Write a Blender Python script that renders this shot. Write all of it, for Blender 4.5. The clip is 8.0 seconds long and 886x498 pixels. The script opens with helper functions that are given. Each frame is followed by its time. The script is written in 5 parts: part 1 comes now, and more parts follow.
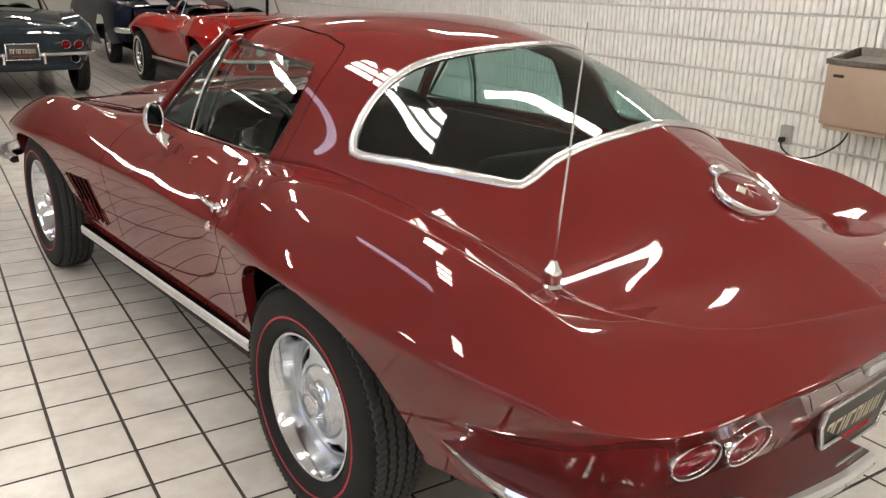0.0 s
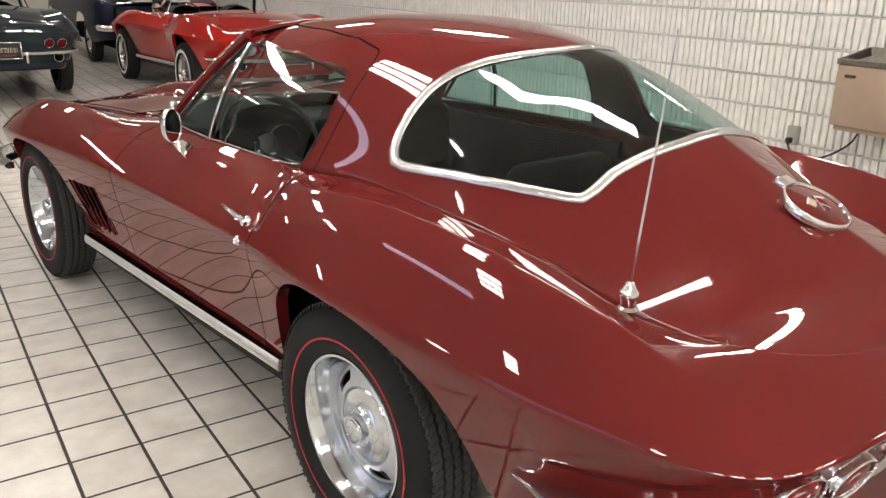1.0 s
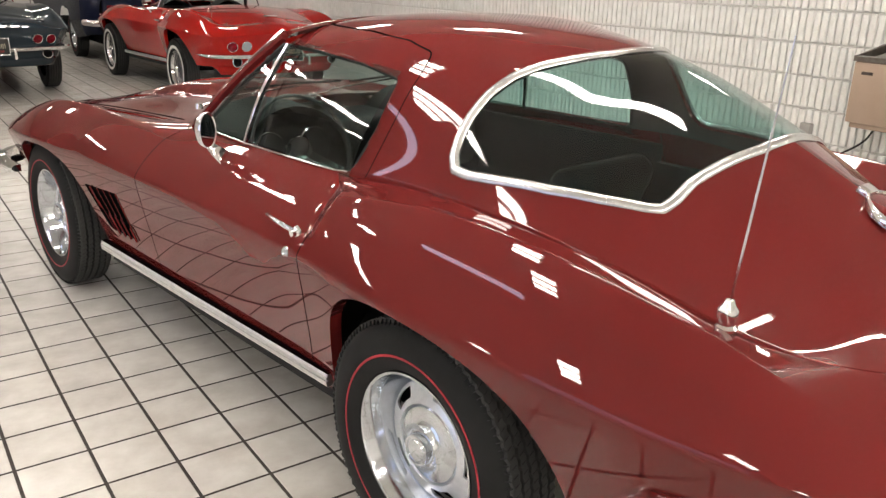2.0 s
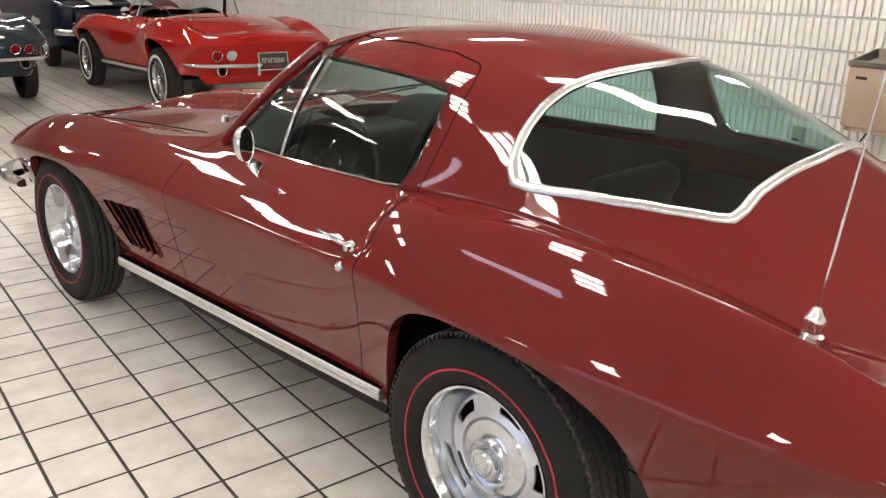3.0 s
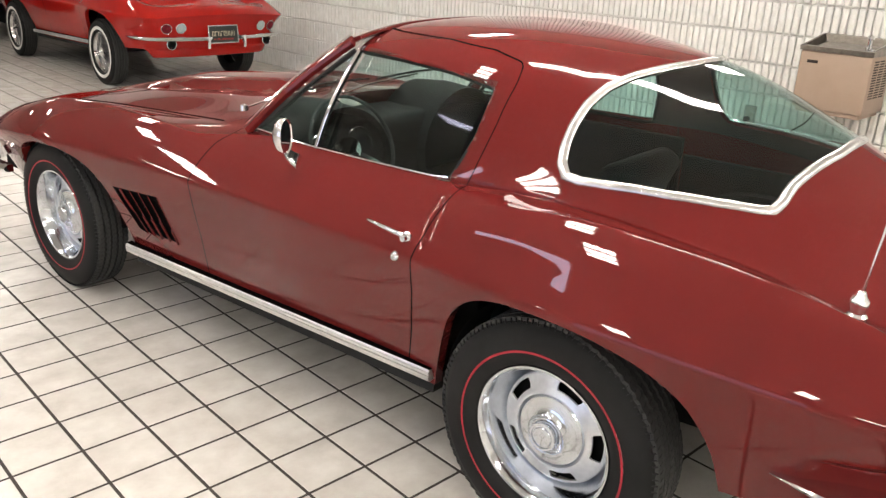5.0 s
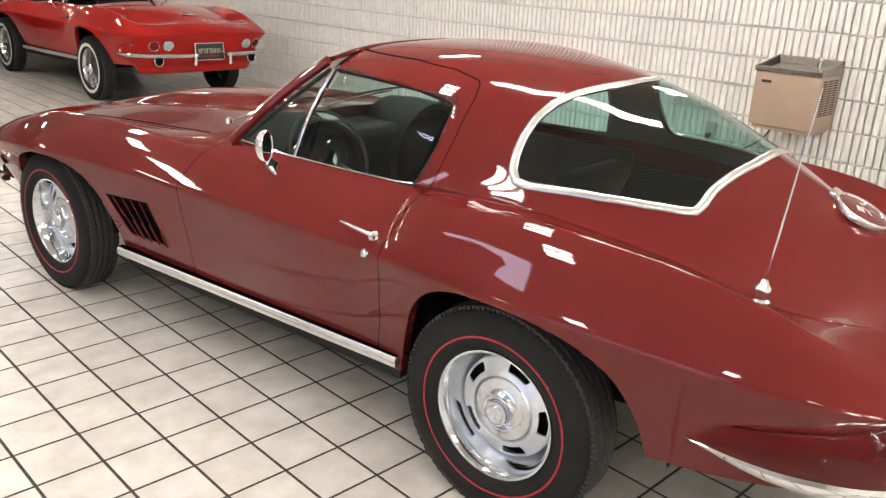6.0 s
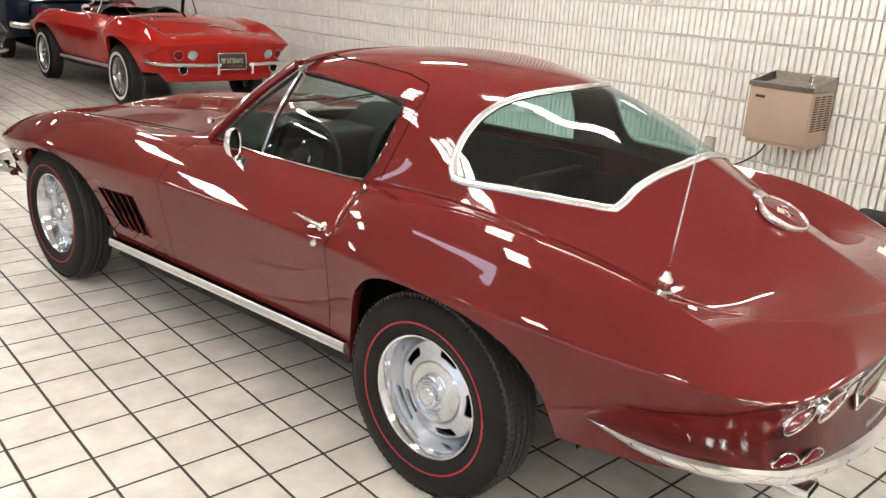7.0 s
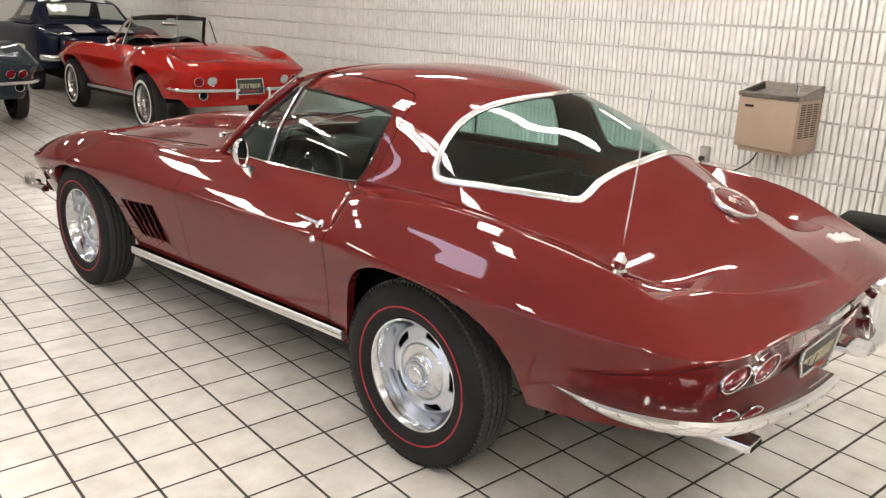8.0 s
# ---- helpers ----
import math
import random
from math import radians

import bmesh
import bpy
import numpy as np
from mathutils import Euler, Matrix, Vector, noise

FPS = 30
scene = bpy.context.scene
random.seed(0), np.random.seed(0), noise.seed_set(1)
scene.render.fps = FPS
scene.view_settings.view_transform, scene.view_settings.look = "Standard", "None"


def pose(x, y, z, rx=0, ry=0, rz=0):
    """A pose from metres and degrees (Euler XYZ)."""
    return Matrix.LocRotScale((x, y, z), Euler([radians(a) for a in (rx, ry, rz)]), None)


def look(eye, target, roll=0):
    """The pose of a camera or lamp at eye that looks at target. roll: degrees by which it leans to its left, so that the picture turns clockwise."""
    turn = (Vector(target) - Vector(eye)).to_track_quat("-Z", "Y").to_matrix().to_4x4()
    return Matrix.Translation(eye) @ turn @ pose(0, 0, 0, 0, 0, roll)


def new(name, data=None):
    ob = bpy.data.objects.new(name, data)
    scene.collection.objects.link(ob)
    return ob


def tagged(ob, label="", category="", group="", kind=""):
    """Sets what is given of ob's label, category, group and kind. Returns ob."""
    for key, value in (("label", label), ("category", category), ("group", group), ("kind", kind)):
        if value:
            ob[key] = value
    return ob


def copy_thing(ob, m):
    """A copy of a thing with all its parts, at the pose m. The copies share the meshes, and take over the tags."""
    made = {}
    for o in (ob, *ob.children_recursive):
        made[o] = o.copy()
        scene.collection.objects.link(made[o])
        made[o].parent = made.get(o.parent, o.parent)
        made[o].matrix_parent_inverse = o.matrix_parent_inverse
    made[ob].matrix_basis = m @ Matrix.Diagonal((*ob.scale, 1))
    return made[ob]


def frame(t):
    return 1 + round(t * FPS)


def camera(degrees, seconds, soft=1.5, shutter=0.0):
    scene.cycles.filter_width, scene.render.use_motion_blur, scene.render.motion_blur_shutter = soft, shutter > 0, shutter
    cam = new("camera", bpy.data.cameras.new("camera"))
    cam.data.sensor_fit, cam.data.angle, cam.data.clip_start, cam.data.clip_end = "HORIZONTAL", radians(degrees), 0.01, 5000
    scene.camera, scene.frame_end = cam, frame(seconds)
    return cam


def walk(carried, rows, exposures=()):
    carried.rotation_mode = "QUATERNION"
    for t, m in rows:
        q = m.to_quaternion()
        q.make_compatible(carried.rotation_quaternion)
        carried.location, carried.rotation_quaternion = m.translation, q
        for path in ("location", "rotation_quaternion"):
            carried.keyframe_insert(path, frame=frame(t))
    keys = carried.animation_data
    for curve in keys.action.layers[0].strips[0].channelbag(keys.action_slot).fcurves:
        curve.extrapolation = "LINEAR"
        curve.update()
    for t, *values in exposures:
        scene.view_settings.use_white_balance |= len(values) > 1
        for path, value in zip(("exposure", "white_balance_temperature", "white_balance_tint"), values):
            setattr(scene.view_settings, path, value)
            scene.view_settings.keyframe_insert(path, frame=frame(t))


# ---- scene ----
cam = camera(57.1, 8.0, 1.4)
PATH = [
    (0, (-0.378, -2.708, 1.374), (0.64, -1.105, 0.747), 1.4),
    (0.5, (-0.42, -2.621, 1.378), (0.618, -1.031, 0.751), 1.3),
    (1, (-0.463, -2.518, 1.381), (0.599, -0.946, 0.748), 1.5),
    (1.5, (-0.501, -2.431, 1.383), (0.571, -0.869, 0.741), 1.7),
    (2.8, (-0.729, -2.204, 1.404), (0.429, -0.704, 0.764), 1.3),
    (3, (-0.755, -2.19, 1.403), (0.412, -0.694, 0.77), 1.3),
    (3.5, (-0.804, -2.115, 1.396), (0.383, -0.634, 0.763), 1.0),
    (4, (-0.875, -2.03, 1.415), (0.347, -0.589, 0.759), 0.9),
    (4.5, (-0.948, -1.999, 1.446), (0.308, -0.607, 0.748), 1.5),
    (5.8, (-1.246, -2.225, 1.53), (0.099, -0.91, 0.852), 3.4),
    (6, (-1.216, -2.275, 1.527), (0.117, -0.939, 0.866), 2.9),
    (6.5, (-1.158, -2.449, 1.523), (0.132, -1.062, 0.881), 3.5),
    (7, (-1.105, -2.599, 1.521), (0.164, -1.188, 0.892), 3.4),
    (7.5, (-1.14, -2.748, 1.515), (0.115, -1.311, 0.918), 2.1),
    (8, (-1.189, -2.899, 1.508), (0.045, -1.435, 0.932), 1.9),
]
walk(cam, [(t, look(eye, target, roll)) for t, eye, target, roll in PATH], [(0, -0.30), (0.5, -0.29), (1.5, -0.19), (3.5, -0.06), (4.5, 0.06), (6.5, 0.06), (8, -0.04)])

# ------------------------------------------------------------------ light
scene.view_settings.exposure = 0.0
world = bpy.data.worlds.new("world")
scene.world = world
world.use_nodes = True
world.node_tree.nodes["Background"].inputs[0].default_value = (0.75, 0.85, 1.0, 1)
world.node_tree.nodes["Background"].inputs[1].default_value = 0.6
LAMP_STRENGTH = 62.0

# ------------------------------------------------------------------ materials
from mathutils.bvhtree import BVHTree


def mat(name, colour, rough=0.5, metal=0.0, coat=0.0, spec=0.5, coat_rough=0.03):
    m = bpy.data.materials.new(name)
    m.use_nodes = True
    b = m.node_tree.nodes["Principled BSDF"]
    b.inputs["Base Color"].default_value = (*colour, 1)
    b.inputs["Roughness"].default_value = rough
    b.inputs["Metallic"].default_value = metal
    b.inputs["Coat Weight"].default_value = coat
    b.inputs["Coat Roughness"].default_value = coat_rough
    b.inputs["Specular IOR Level"].default_value = spec
    return m


def add(m, kind, **values):
    n = m.node_tree.nodes.new(kind)
    for key, value in values.items():
        if key in n.inputs:
            n.inputs[key].default_value = value
    return n


def join(m, out, inp):
    m.node_tree.links.new(out, inp)


def noisy(m, scale, low, high, detail=6.0, coords="Object", stretch=(1, 1, 1), contrast=(0.3, 0.7)):
    """Colour varied by noise between two colours."""
    tc = add(m, "ShaderNodeTexCoord")
    mp = add(m, "ShaderNodeMapping")
    mp.inputs["Scale"].default_value = stretch
    n = add(m, "ShaderNodeTexNoise", Scale=scale, Detail=detail, Roughness=0.6)
    r = add(m, "ShaderNodeValToRGB")
    r.color_ramp.elements[0].position, r.color_ramp.elements[1].position = contrast
    r.color_ramp.elements[0].color, r.color_ramp.elements[1].color = (*low, 1), (*high, 1)
    join(m, tc.outputs[coords], mp.inputs["Vector"])
    join(m, mp.outputs[0], n.inputs["Vector"])
    join(m, n.outputs["Fac"], r.inputs["Fac"])
    b = m.node_tree.nodes["Principled BSDF"]
    join(m, r.outputs[0], b.inputs["Base Color"])
    return n, r, mp


def bumped(m, scale, strength, distance=0.002, detail=5.0, coords="Object"):
    tc = add(m, "ShaderNodeTexCoord")
    n = add(m, "ShaderNodeTexNoise", Scale=scale, Detail=detail, Roughness=0.6)
    bp = add(m, "ShaderNodeBump", Strength=strength, Distance=distance)
    join(m, tc.outputs[coords], n.inputs["Vector"])
    join(m, n.outputs["Fac"], bp.inputs["Height"])
    join(m, bp.outputs[0], m.node_tree.nodes["Principled BSDF"].inputs["Normal"])
    return n


def paint_finish(name, low, high, rough=0.38):
    """Car lacquer: fine fleck and a slow drift in tone under a clear coat."""
    m = mat(name, high, rough, 0.0, 1.0, 0.0, 0.006)
    m.node_tree.nodes["Principled BSDF"].inputs["Coat IOR"].default_value = 1.40
    noisy(m, 1.7, low, high, 3.0)
    return m


maroon = paint_finish("maroon_paint", (0.110, 0.0120, 0.0116), (0.128, 0.0140, 0.0134))
red_paint = paint_finish("red_paint", (0.36, 0.010, 0.008), (0.42, 0.013, 0.009))
slate_paint = paint_finish("slate_blue_paint", (0.020, 0.031, 0.041), (0.025, 0.037, 0.048))
navy_paint = paint_finish("navy_paint", (0.010, 0.014, 0.030), (0.014, 0.018, 0.038))
navy_paint.node_tree.nodes["Principled BSDF"].inputs["Coat Weight"].default_value = 0.45
white_paint = paint_finish("white_stripe_paint", (0.70, 0.68, 0.66), (0.78, 0.76, 0.74))
chrome = mat("chrome", (0.82, 0.82, 0.83), 0.06, 1.0)
noisy(chrome, 30, (0.76, 0.76, 0.77), (0.84, 0.84, 0.85))
steel = mat("polished_steel", (0.72, 0.72, 0.73), 0.2, 1.0)
noisy(steel, 40, (0.66, 0.66, 0.67), (0.76, 0.76, 0.77))
bright_trim = mat("bright_trim", (0.60, 0.60, 0.60), 0.26, 1.0)
noisy(bright_trim, 45, (0.54, 0.54, 0.54), (0.63, 0.63, 0.63))
satin = mat("satin_rim_metal", (0.70, 0.71, 0.72), 0.13, 1.0)
noisy(satin, 25, (0.60, 0.63, 0.67), (0.71, 0.75, 0.80))
argent = mat("argent_paint", (0.74, 0.75, 0.77), 0.30, 0.75)
noisy(argent, 60, (0.64, 0.67, 0.72), (0.74, 0.77, 0.82))
black_trim = mat("black_trim", (0.012, 0.012, 0.012), 0.5, spec=0.25)
under_black = mat("underside_black", (0.010, 0.010, 0.010), 0.9, spec=0.1)
bumped(under_black, 30, 0.4)
# shade of shut gaps, slots and grooves, put into the colour
gap_shade_black = mat("gap_shade_black", (0.004, 0.003, 0.003), 0.8, spec=0.0)
vinyl = mat("black_vinyl", (0.007, 0.008, 0.008), 0.55, spec=0.15)
bumped(vinyl, 220, 0.25, 0.0008)
carpet = mat("black_carpet", (0.005, 0.008, 0.008), 0.95, spec=0.15)
bumped(carpet, 400, 0.6, 0.002)
rubber = mat("tyre_rubber", (0.012, 0.012, 0.012), 0.68, spec=0.22)
noisy(rubber, 9, (0.008, 0.008, 0.008), (0.015, 0.015, 0.0147))
tread_rubber = mat("tread_rubber", (0.034, 0.034, 0.033), 0.7)
bumped(tread_rubber, 60, 0.5, 0.002)
red_rubber = mat("red_line_rubber", (0.36, 0.014, 0.028), 0.55)
white_rubber = mat("white_wall_rubber", (0.72, 0.71, 0.68), 0.6)
lens_red = mat("red_lens", (0.15, 0.003, 0.008), 0.14, 0.0, 0.0, 0.2)
noisy(lens_red, 45, (0.07, 0.0015, 0.004), (0.24, 0.006, 0.016))
lens_clear = mat("clear_lens", (0.34, 0.36, 0.36), 0.12, 0.0, 1.0)
badge_silver = mat("badge_silver", (0.86, 0.86, 0.85), 0.3, 0.2)
brushed_sill = mat("brushed_sill", (0.78, 0.78, 0.78), 0.40, 1.0)
noisy(brushed_sill, 30, (0.72, 0.72, 0.72), (0.82, 0.82, 0.82))
wheel_grey = mat("wheel_rim_grey", (0.035, 0.035, 0.035), 0.35)
mirror_glass = mat("mirror_glass", (0.55, 0.57, 0.58), 0.02, 1.0)


def glass(name, tint):
    m = mat(name, tint, 0.0)
    b = m.node_tree.nodes["Principled BSDF"]
    out = m.node_tree.nodes["Material Output"]
    tr = add(m, "ShaderNodeBsdfTransparent")
    tr.inputs[0].default_value = (*tint, 1)
    gl = add(m, "ShaderNodeBsdfGlossy")
    gl.inputs["Roughness"].default_value = 0.0
    lw = add(m, "ShaderNodeLayerWeight", Blend=0.5)
    pw = add(m, "ShaderNodeMath")
    pw.operation = "POWER"
    pw.inputs[1].default_value = 4.0
    fr = add(m, "ShaderNodeMath")
    fr.operation = "MULTIPLY_ADD"
    fr.inputs[1].default_value, fr.inputs[2].default_value = 0.85, 0.055
    join(m, lw.outputs["Facing"], pw.inputs[0])
    join(m, pw.outputs[0], fr.inputs[0])
    mix = add(m, "ShaderNodeMixShader")
    join(m, fr.outputs[0], mix.inputs[0])
    join(m, tr.outputs[0], mix.inputs[1])
    join(m, gl.outputs[0], mix.inputs[2])
    join(m, mix.outputs[0], out.inputs["Surface"])
    m.node_tree.nodes.remove(b)
    return m


green_glass = glass("tinted_glass", (0.58, 0.77, 0.745))
clear_glass = glass("clear_glass", (0.90, 0.94, 0.93))

# floor tile: off-white glazed ceramic with cloudy marks
tile_mat = mat("glazed_tile", (0.6, 0.57, 0.53), 0.24)
tn, tr_, tmap = noisy(tile_mat, 7.0, (0.50, 0.475, 0.435), (0.645, 0.625, 0.585), 7.0, "Object", (1, 1, 1), (0.32, 0.68))
info = add(tile_mat, "ShaderNodeObjectInfo")
geo = add(tile_mat, "ShaderNodeNewGeometry")
sh = add(tile_mat, "ShaderNodeMath")
sh.operation = "ADD"
join(tile_mat, info.outputs["Random"], sh.inputs[0])
join(tile_mat, geo.outputs["Random Per Island"], sh.inputs[1])
off = add(tile_mat, "ShaderNodeVectorMath")
off.operation = "SCALE"
off.inputs[0].default_value = (17.0, 31.0, 7.0)
join(tile_mat, sh.outputs[0], off.inputs["Scale"])
join(tile_mat, off.outputs[0], tmap.inputs["Location"])
tb = add(tile_mat, "ShaderNodeBump", Strength=0.12, Distance=0.002)
join(tile_mat, tn.outputs["Fac"], tb.inputs["Height"])
join(tile_mat, tb.outputs[0], tile_mat.node_tree.nodes["Principled BSDF"].inputs["Normal"])
grout_mat = mat("dark_grout", (0.030, 0.024, 0.020), 0.85)
noisy(grout_mat, 30, (0.020, 0.016, 0.013), (0.050, 0.040, 0.032))

block_mat = mat("painted_split_block", (0.78, 0.76, 0.71), 0.55)
noisy(block_mat, 14, (0.70, 0.70, 0.67), (0.82, 0.82, 0.80), 8.0)
bumped(block_mat, 55, 0.65, 0.006, 8.0)
joint_mat = mat("painted_mortar", (0.66, 0.655, 0.63), 0.8)
bumped(joint_mat, 80, 0.5, 0.003)
plaster = mat("white_wall_paint", (0.70, 0.68, 0.64), 0.7)
noisy(plaster, 3, (0.64, 0.62, 0.58), (0.73, 0.71, 0.67))
ceiling_mat = mat("ceiling_tile", (0.66, 0.63, 0.59), 0.9)
noisy(ceiling_mat, 60, (0.58, 0.55, 0.51), (0.70, 0.67, 0.63))
tan_enamel = mat("tan_enamel", (0.36, 0.265, 0.205), 0.42)
noisy(tan_enamel, 5, (0.34, 0.25, 0.19), (0.385, 0.285, 0.22))
brown_top = mat("brushed_basin", (0.26, 0.235, 0.21), 0.34, 0.8)
noisy(brown_top, 26, (0.20, 0.18, 0.16), (0.32, 0.29, 0.26))
dark_slot = mat("dark_slot", (0.030, 0.022, 0.018), 0.8)
grey_plate = mat("grey_cover_plate", (0.34, 0.33, 0.31), 0.5)
plate_black = mat("plate_black", (0.020, 0.022, 0.020), 0.45)
plate_cream = mat("plate_cream", (0.50, 0.45, 0.33), 0.5)
plate_red = mat("plate_red", (0.45, 0.02, 0.02), 0.5)


def glow(name, colour, strength):
    m = bpy.data.materials.new(name)
    m.use_nodes = True
    e = m.node_tree.nodes.new("ShaderNodeEmission")
    e.inputs[0].default_value, e.inputs[1].default_value = (*colour, 1), strength
    m.node_tree.links.new(e.outputs[0], m.node_tree.nodes["Material Output"].inputs["Surface"])
    return m


tube_light = glow("lit_tube_lens", (1.0, 0.935, 0.852), LAMP_STRENGTH)
cool_light = glow("cool_tube_lens", (0.80, 0.78, 1.0), 0.17 * LAMP_STRENGTH)
# glow of the added bluish sheet outside the west opening
opening_fill_glow = glow("bluish_fill_glow", (0.72, 0.78, 1.0), 2.0)


# ------------------------------------------------------------------ mesh helpers
def part(name, bm, material, parent=None, label="", smooth=True):
    """Links a bmesh as one mesh object under parent."""
    me = bpy.data.meshes.new(name)
    bm.to_mesh(me)
    bm.free()
    for mm in (material if isinstance(material, (list, tuple)) else [material]):
        me.materials.append(mm)
    if smooth:
        me.shade_smooth()
        me.set_sharp_from_angle(angle=radians(38))
    ob = new(name, me)
    if parent is not None:
        ob.parent = parent
    if label:
        ob["label"] = label
    return ob


def thing(name, label, category, m=None, group="", kind=""):
    ob = new(name)
    ob.empty_display_size = 0.1
    if m is not None:
        ob.matrix_basis = m
    return tagged(ob, label, category, group, kind)


def box(bm, lo, hi, bevel=0.0, m=None, segs=2):
    made = bmesh.ops.create_cube(bm, size=1.0)["verts"]
    c = [(a + b) / 2 for a, b in zip(lo, hi)]
    d = [abs(b - a) for a, b in zip(lo, hi)]
    for v in made:
        v.co = Vector((c[i] + v.co[i] * d[i] for i in range(3)))
    if bevel:
        edges = {e for v in made for e in v.link_edges}
        res = bmesh.ops.bevel(bm, geom=list(edges), offset=bevel, segments=segs, affect="EDGES", profile=0.5)
        made = list({v for f in res["faces"] for v in f.verts} | {v for v in made if v.is_valid})
    if m is not None:
        for v in made:
            v.co = m @ v.co
    return made


def boxes(*specs):
    bm = bmesh.new()
    for s in specs:
        box(bm, *s)
    return bm


def lathe(profile, segs=48, axis="x", m=None, skip=None):
    """Revolves (along, radius) pairs round an axis. skip(i, k): leaves a face out."""
    bm = bmesh.new()
    rings = []
    for a, r in profile:
        ring = []
        for k in range(segs):
            t = 2 * math.pi * k / segs
            p = {"x": (a, r * math.cos(t), r * math.sin(t)), "y": (r * math.cos(t), a, r * math.sin(t)), "z": (r * math.cos(t), r * math.sin(t), a)}[axis]
            ring.append(bm.verts.new(p))
        rings.append(ring)
    for i in range(len(rings) - 1):
        for k in range(segs):
            if skip and skip(i, k):
                continue
            j = (k + 1) % segs
            bm.faces.new((rings[i][k], rings[i][j], rings[i + 1][j], rings[i + 1][k]))
    bmesh.ops.remove_doubles(bm, verts=bm.verts, dist=1e-6)
    bmesh.ops.recalc_face_normals(bm, faces=bm.faces)
    if m is not None:
        bmesh.ops.transform(bm, matrix=m, verts=bm.verts)
    return bm


def tube(points, radius, segs=8, closed=False, radii=None):
    """A round rod along points."""
    bm = bmesh.new()
    pts = [Vector(p) for p in points]
    n = len(pts)
    rings = []
    up = Vector((0.13, 0.21, 0.97)).normalized()
    for i, p in enumerate(pts):
        a = pts[(i - 1) % n] if closed or i > 0 else p
        b = pts[(i + 1) % n] if closed or i < n - 1 else p
        d = (b - a).normalized()
        s = d.cross(up)
        if s.length < 0.05:
            s = d.cross(Vector((1, 0, 0)))
        s.normalize()
        q = s.cross(d)
        r = radii[i] if radii else radius
        rings.append([bm.verts.new(p + r * (math.cos(2 * math.pi * k / segs) * s + math.sin(2 * math.pi * k / segs) * q)) for k in range(segs)])
    for i in range(n if closed else n - 1):
        r0, r1 = rings[i], rings[(i + 1) % n]
        for k in range(segs):
            bm.faces.new((r0[k], r0[(k + 1) % segs], r1[(k + 1) % segs], r1[k]))
    if not closed:
        bm.faces.new(rings[0][::-1])
        bm.faces.new(rings[-1])
    bmesh.ops.recalc_face_normals(bm, faces=bm.faces)
    return bm


def sweep(points, normals, section, closed=False):
    """Sweeps section pairs (across, out) along points; out follows the normals."""
    bm = bmesh.new()
    n = len(points)
    rings = []
    for i in range(n):
        a = points[(i - 1) % n] if closed or i > 0 else points[i]
        b = points[(i + 1) % n] if closed or i < n - 1 else points[i]
        d = (Vector(b) - Vector(a)).normalized()
        nn = Vector(normals[i]).normalized()
        side = d.cross(nn).normalized()
        sec = section(i / (n - 1)) if callable(section) else section
        rings.append([bm.verts.new(Vector(points[i]) + side * p + nn * q) for p, q in sec])
    m = len(rings[0])
    for i in range(n if closed else n - 1):
        r0, r1 = rings[i], rings[(i + 1) % n]
        for k in range(m):
            bm.faces.new((r0[k], r0[(k + 1) % m], r1[(k + 1) % m], r1[k]))
    if not closed:
        bm.faces.new(rings[0])
        bm.faces.new(rings[-1][::-1])
    bmesh.ops.recalc_face_normals(bm, faces=bm.faces)
    return bm


def merge(*bms):
    out = bmesh.new()
    for b in bms:
        me = bpy.data.meshes.new("tmp")
        b.to_mesh(me)
        b.free()
        out.from_mesh(me)
        bpy.data.meshes.remove(me)
    return out


def curve_of(keys):
    """Smooth monotone curve through rows (u, a, b, ...); returns a function of an array of u."""
    k = np.array(keys, float)
    x, y = k[:, 0], k[:, 1:]
    h = np.diff(x)[:, None]
    d = np.diff(y, axis=0) / h
    m = np.zeros_like(y)
    for i in range(1, len(x) - 1):
        same = d[i - 1] * d[i] > 0
        w1, w2 = 2 * h[i] + h[i - 1], h[i] + 2 * h[i - 1]
        with np.errstate(divide="ignore", invalid="ignore"):
            hm = (w1 + w2) / (w1 / d[i - 1] + w2 / d[i])
        m[i] = np.where(same, hm, 0)
    m[0], m[-1] = d[0], d[-1]

    def f(u):
        u = np.atleast_1d(np.asarray(u, float))
        i = np.clip(np.searchsorted(x, u, "right") - 1, 0, len(x) - 2)
        t = ((u - x[i]) / (x[i + 1] - x[i]))[:, None]
        hh = (x[i + 1] - x[i])[:, None]
        return ((1 + 2 * t) * (1 - t) ** 2 * y[i] + t * (1 - t) ** 2 * hh * m[i] + t * t * (3 - 2 * t) * y[i + 1] + t * t * (t - 1) * hh * m[i + 1])

    return f


def smooth_curve(keys):
    """Catmull-Rom through rows (u, a, b, ...)."""
    k = np.array(keys, float)
    x, y = k[:, 0], k[:, 1:]
    m = np.zeros_like(y)
    m[1:-1] = (y[2:] - y[:-2]) / (x[2:] - x[:-2])[:, None]
    m[0], m[-1] = (y[1] - y[0]) / (x[1] - x[0]), (y[-1] - y[-2]) / (x[-1] - x[-2])

    def f(u):
        u = np.atleast_1d(np.asarray(u, float))
        i = np.clip(np.searchsorted(x, u, "right") - 1, 0, len(x) - 2)
        h = (x[i + 1] - x[i])[:, None]
        t = (u - x[i])[:, None] / h
        return ((1 + 2 * t) * (1 - t) ** 2 * y[i] + t * (1 - t) ** 2 * h * m[i] + t * t * (3 - 2 * t) * y[i + 1] + t * t * (t - 1) * h * m[i + 1])

    return f


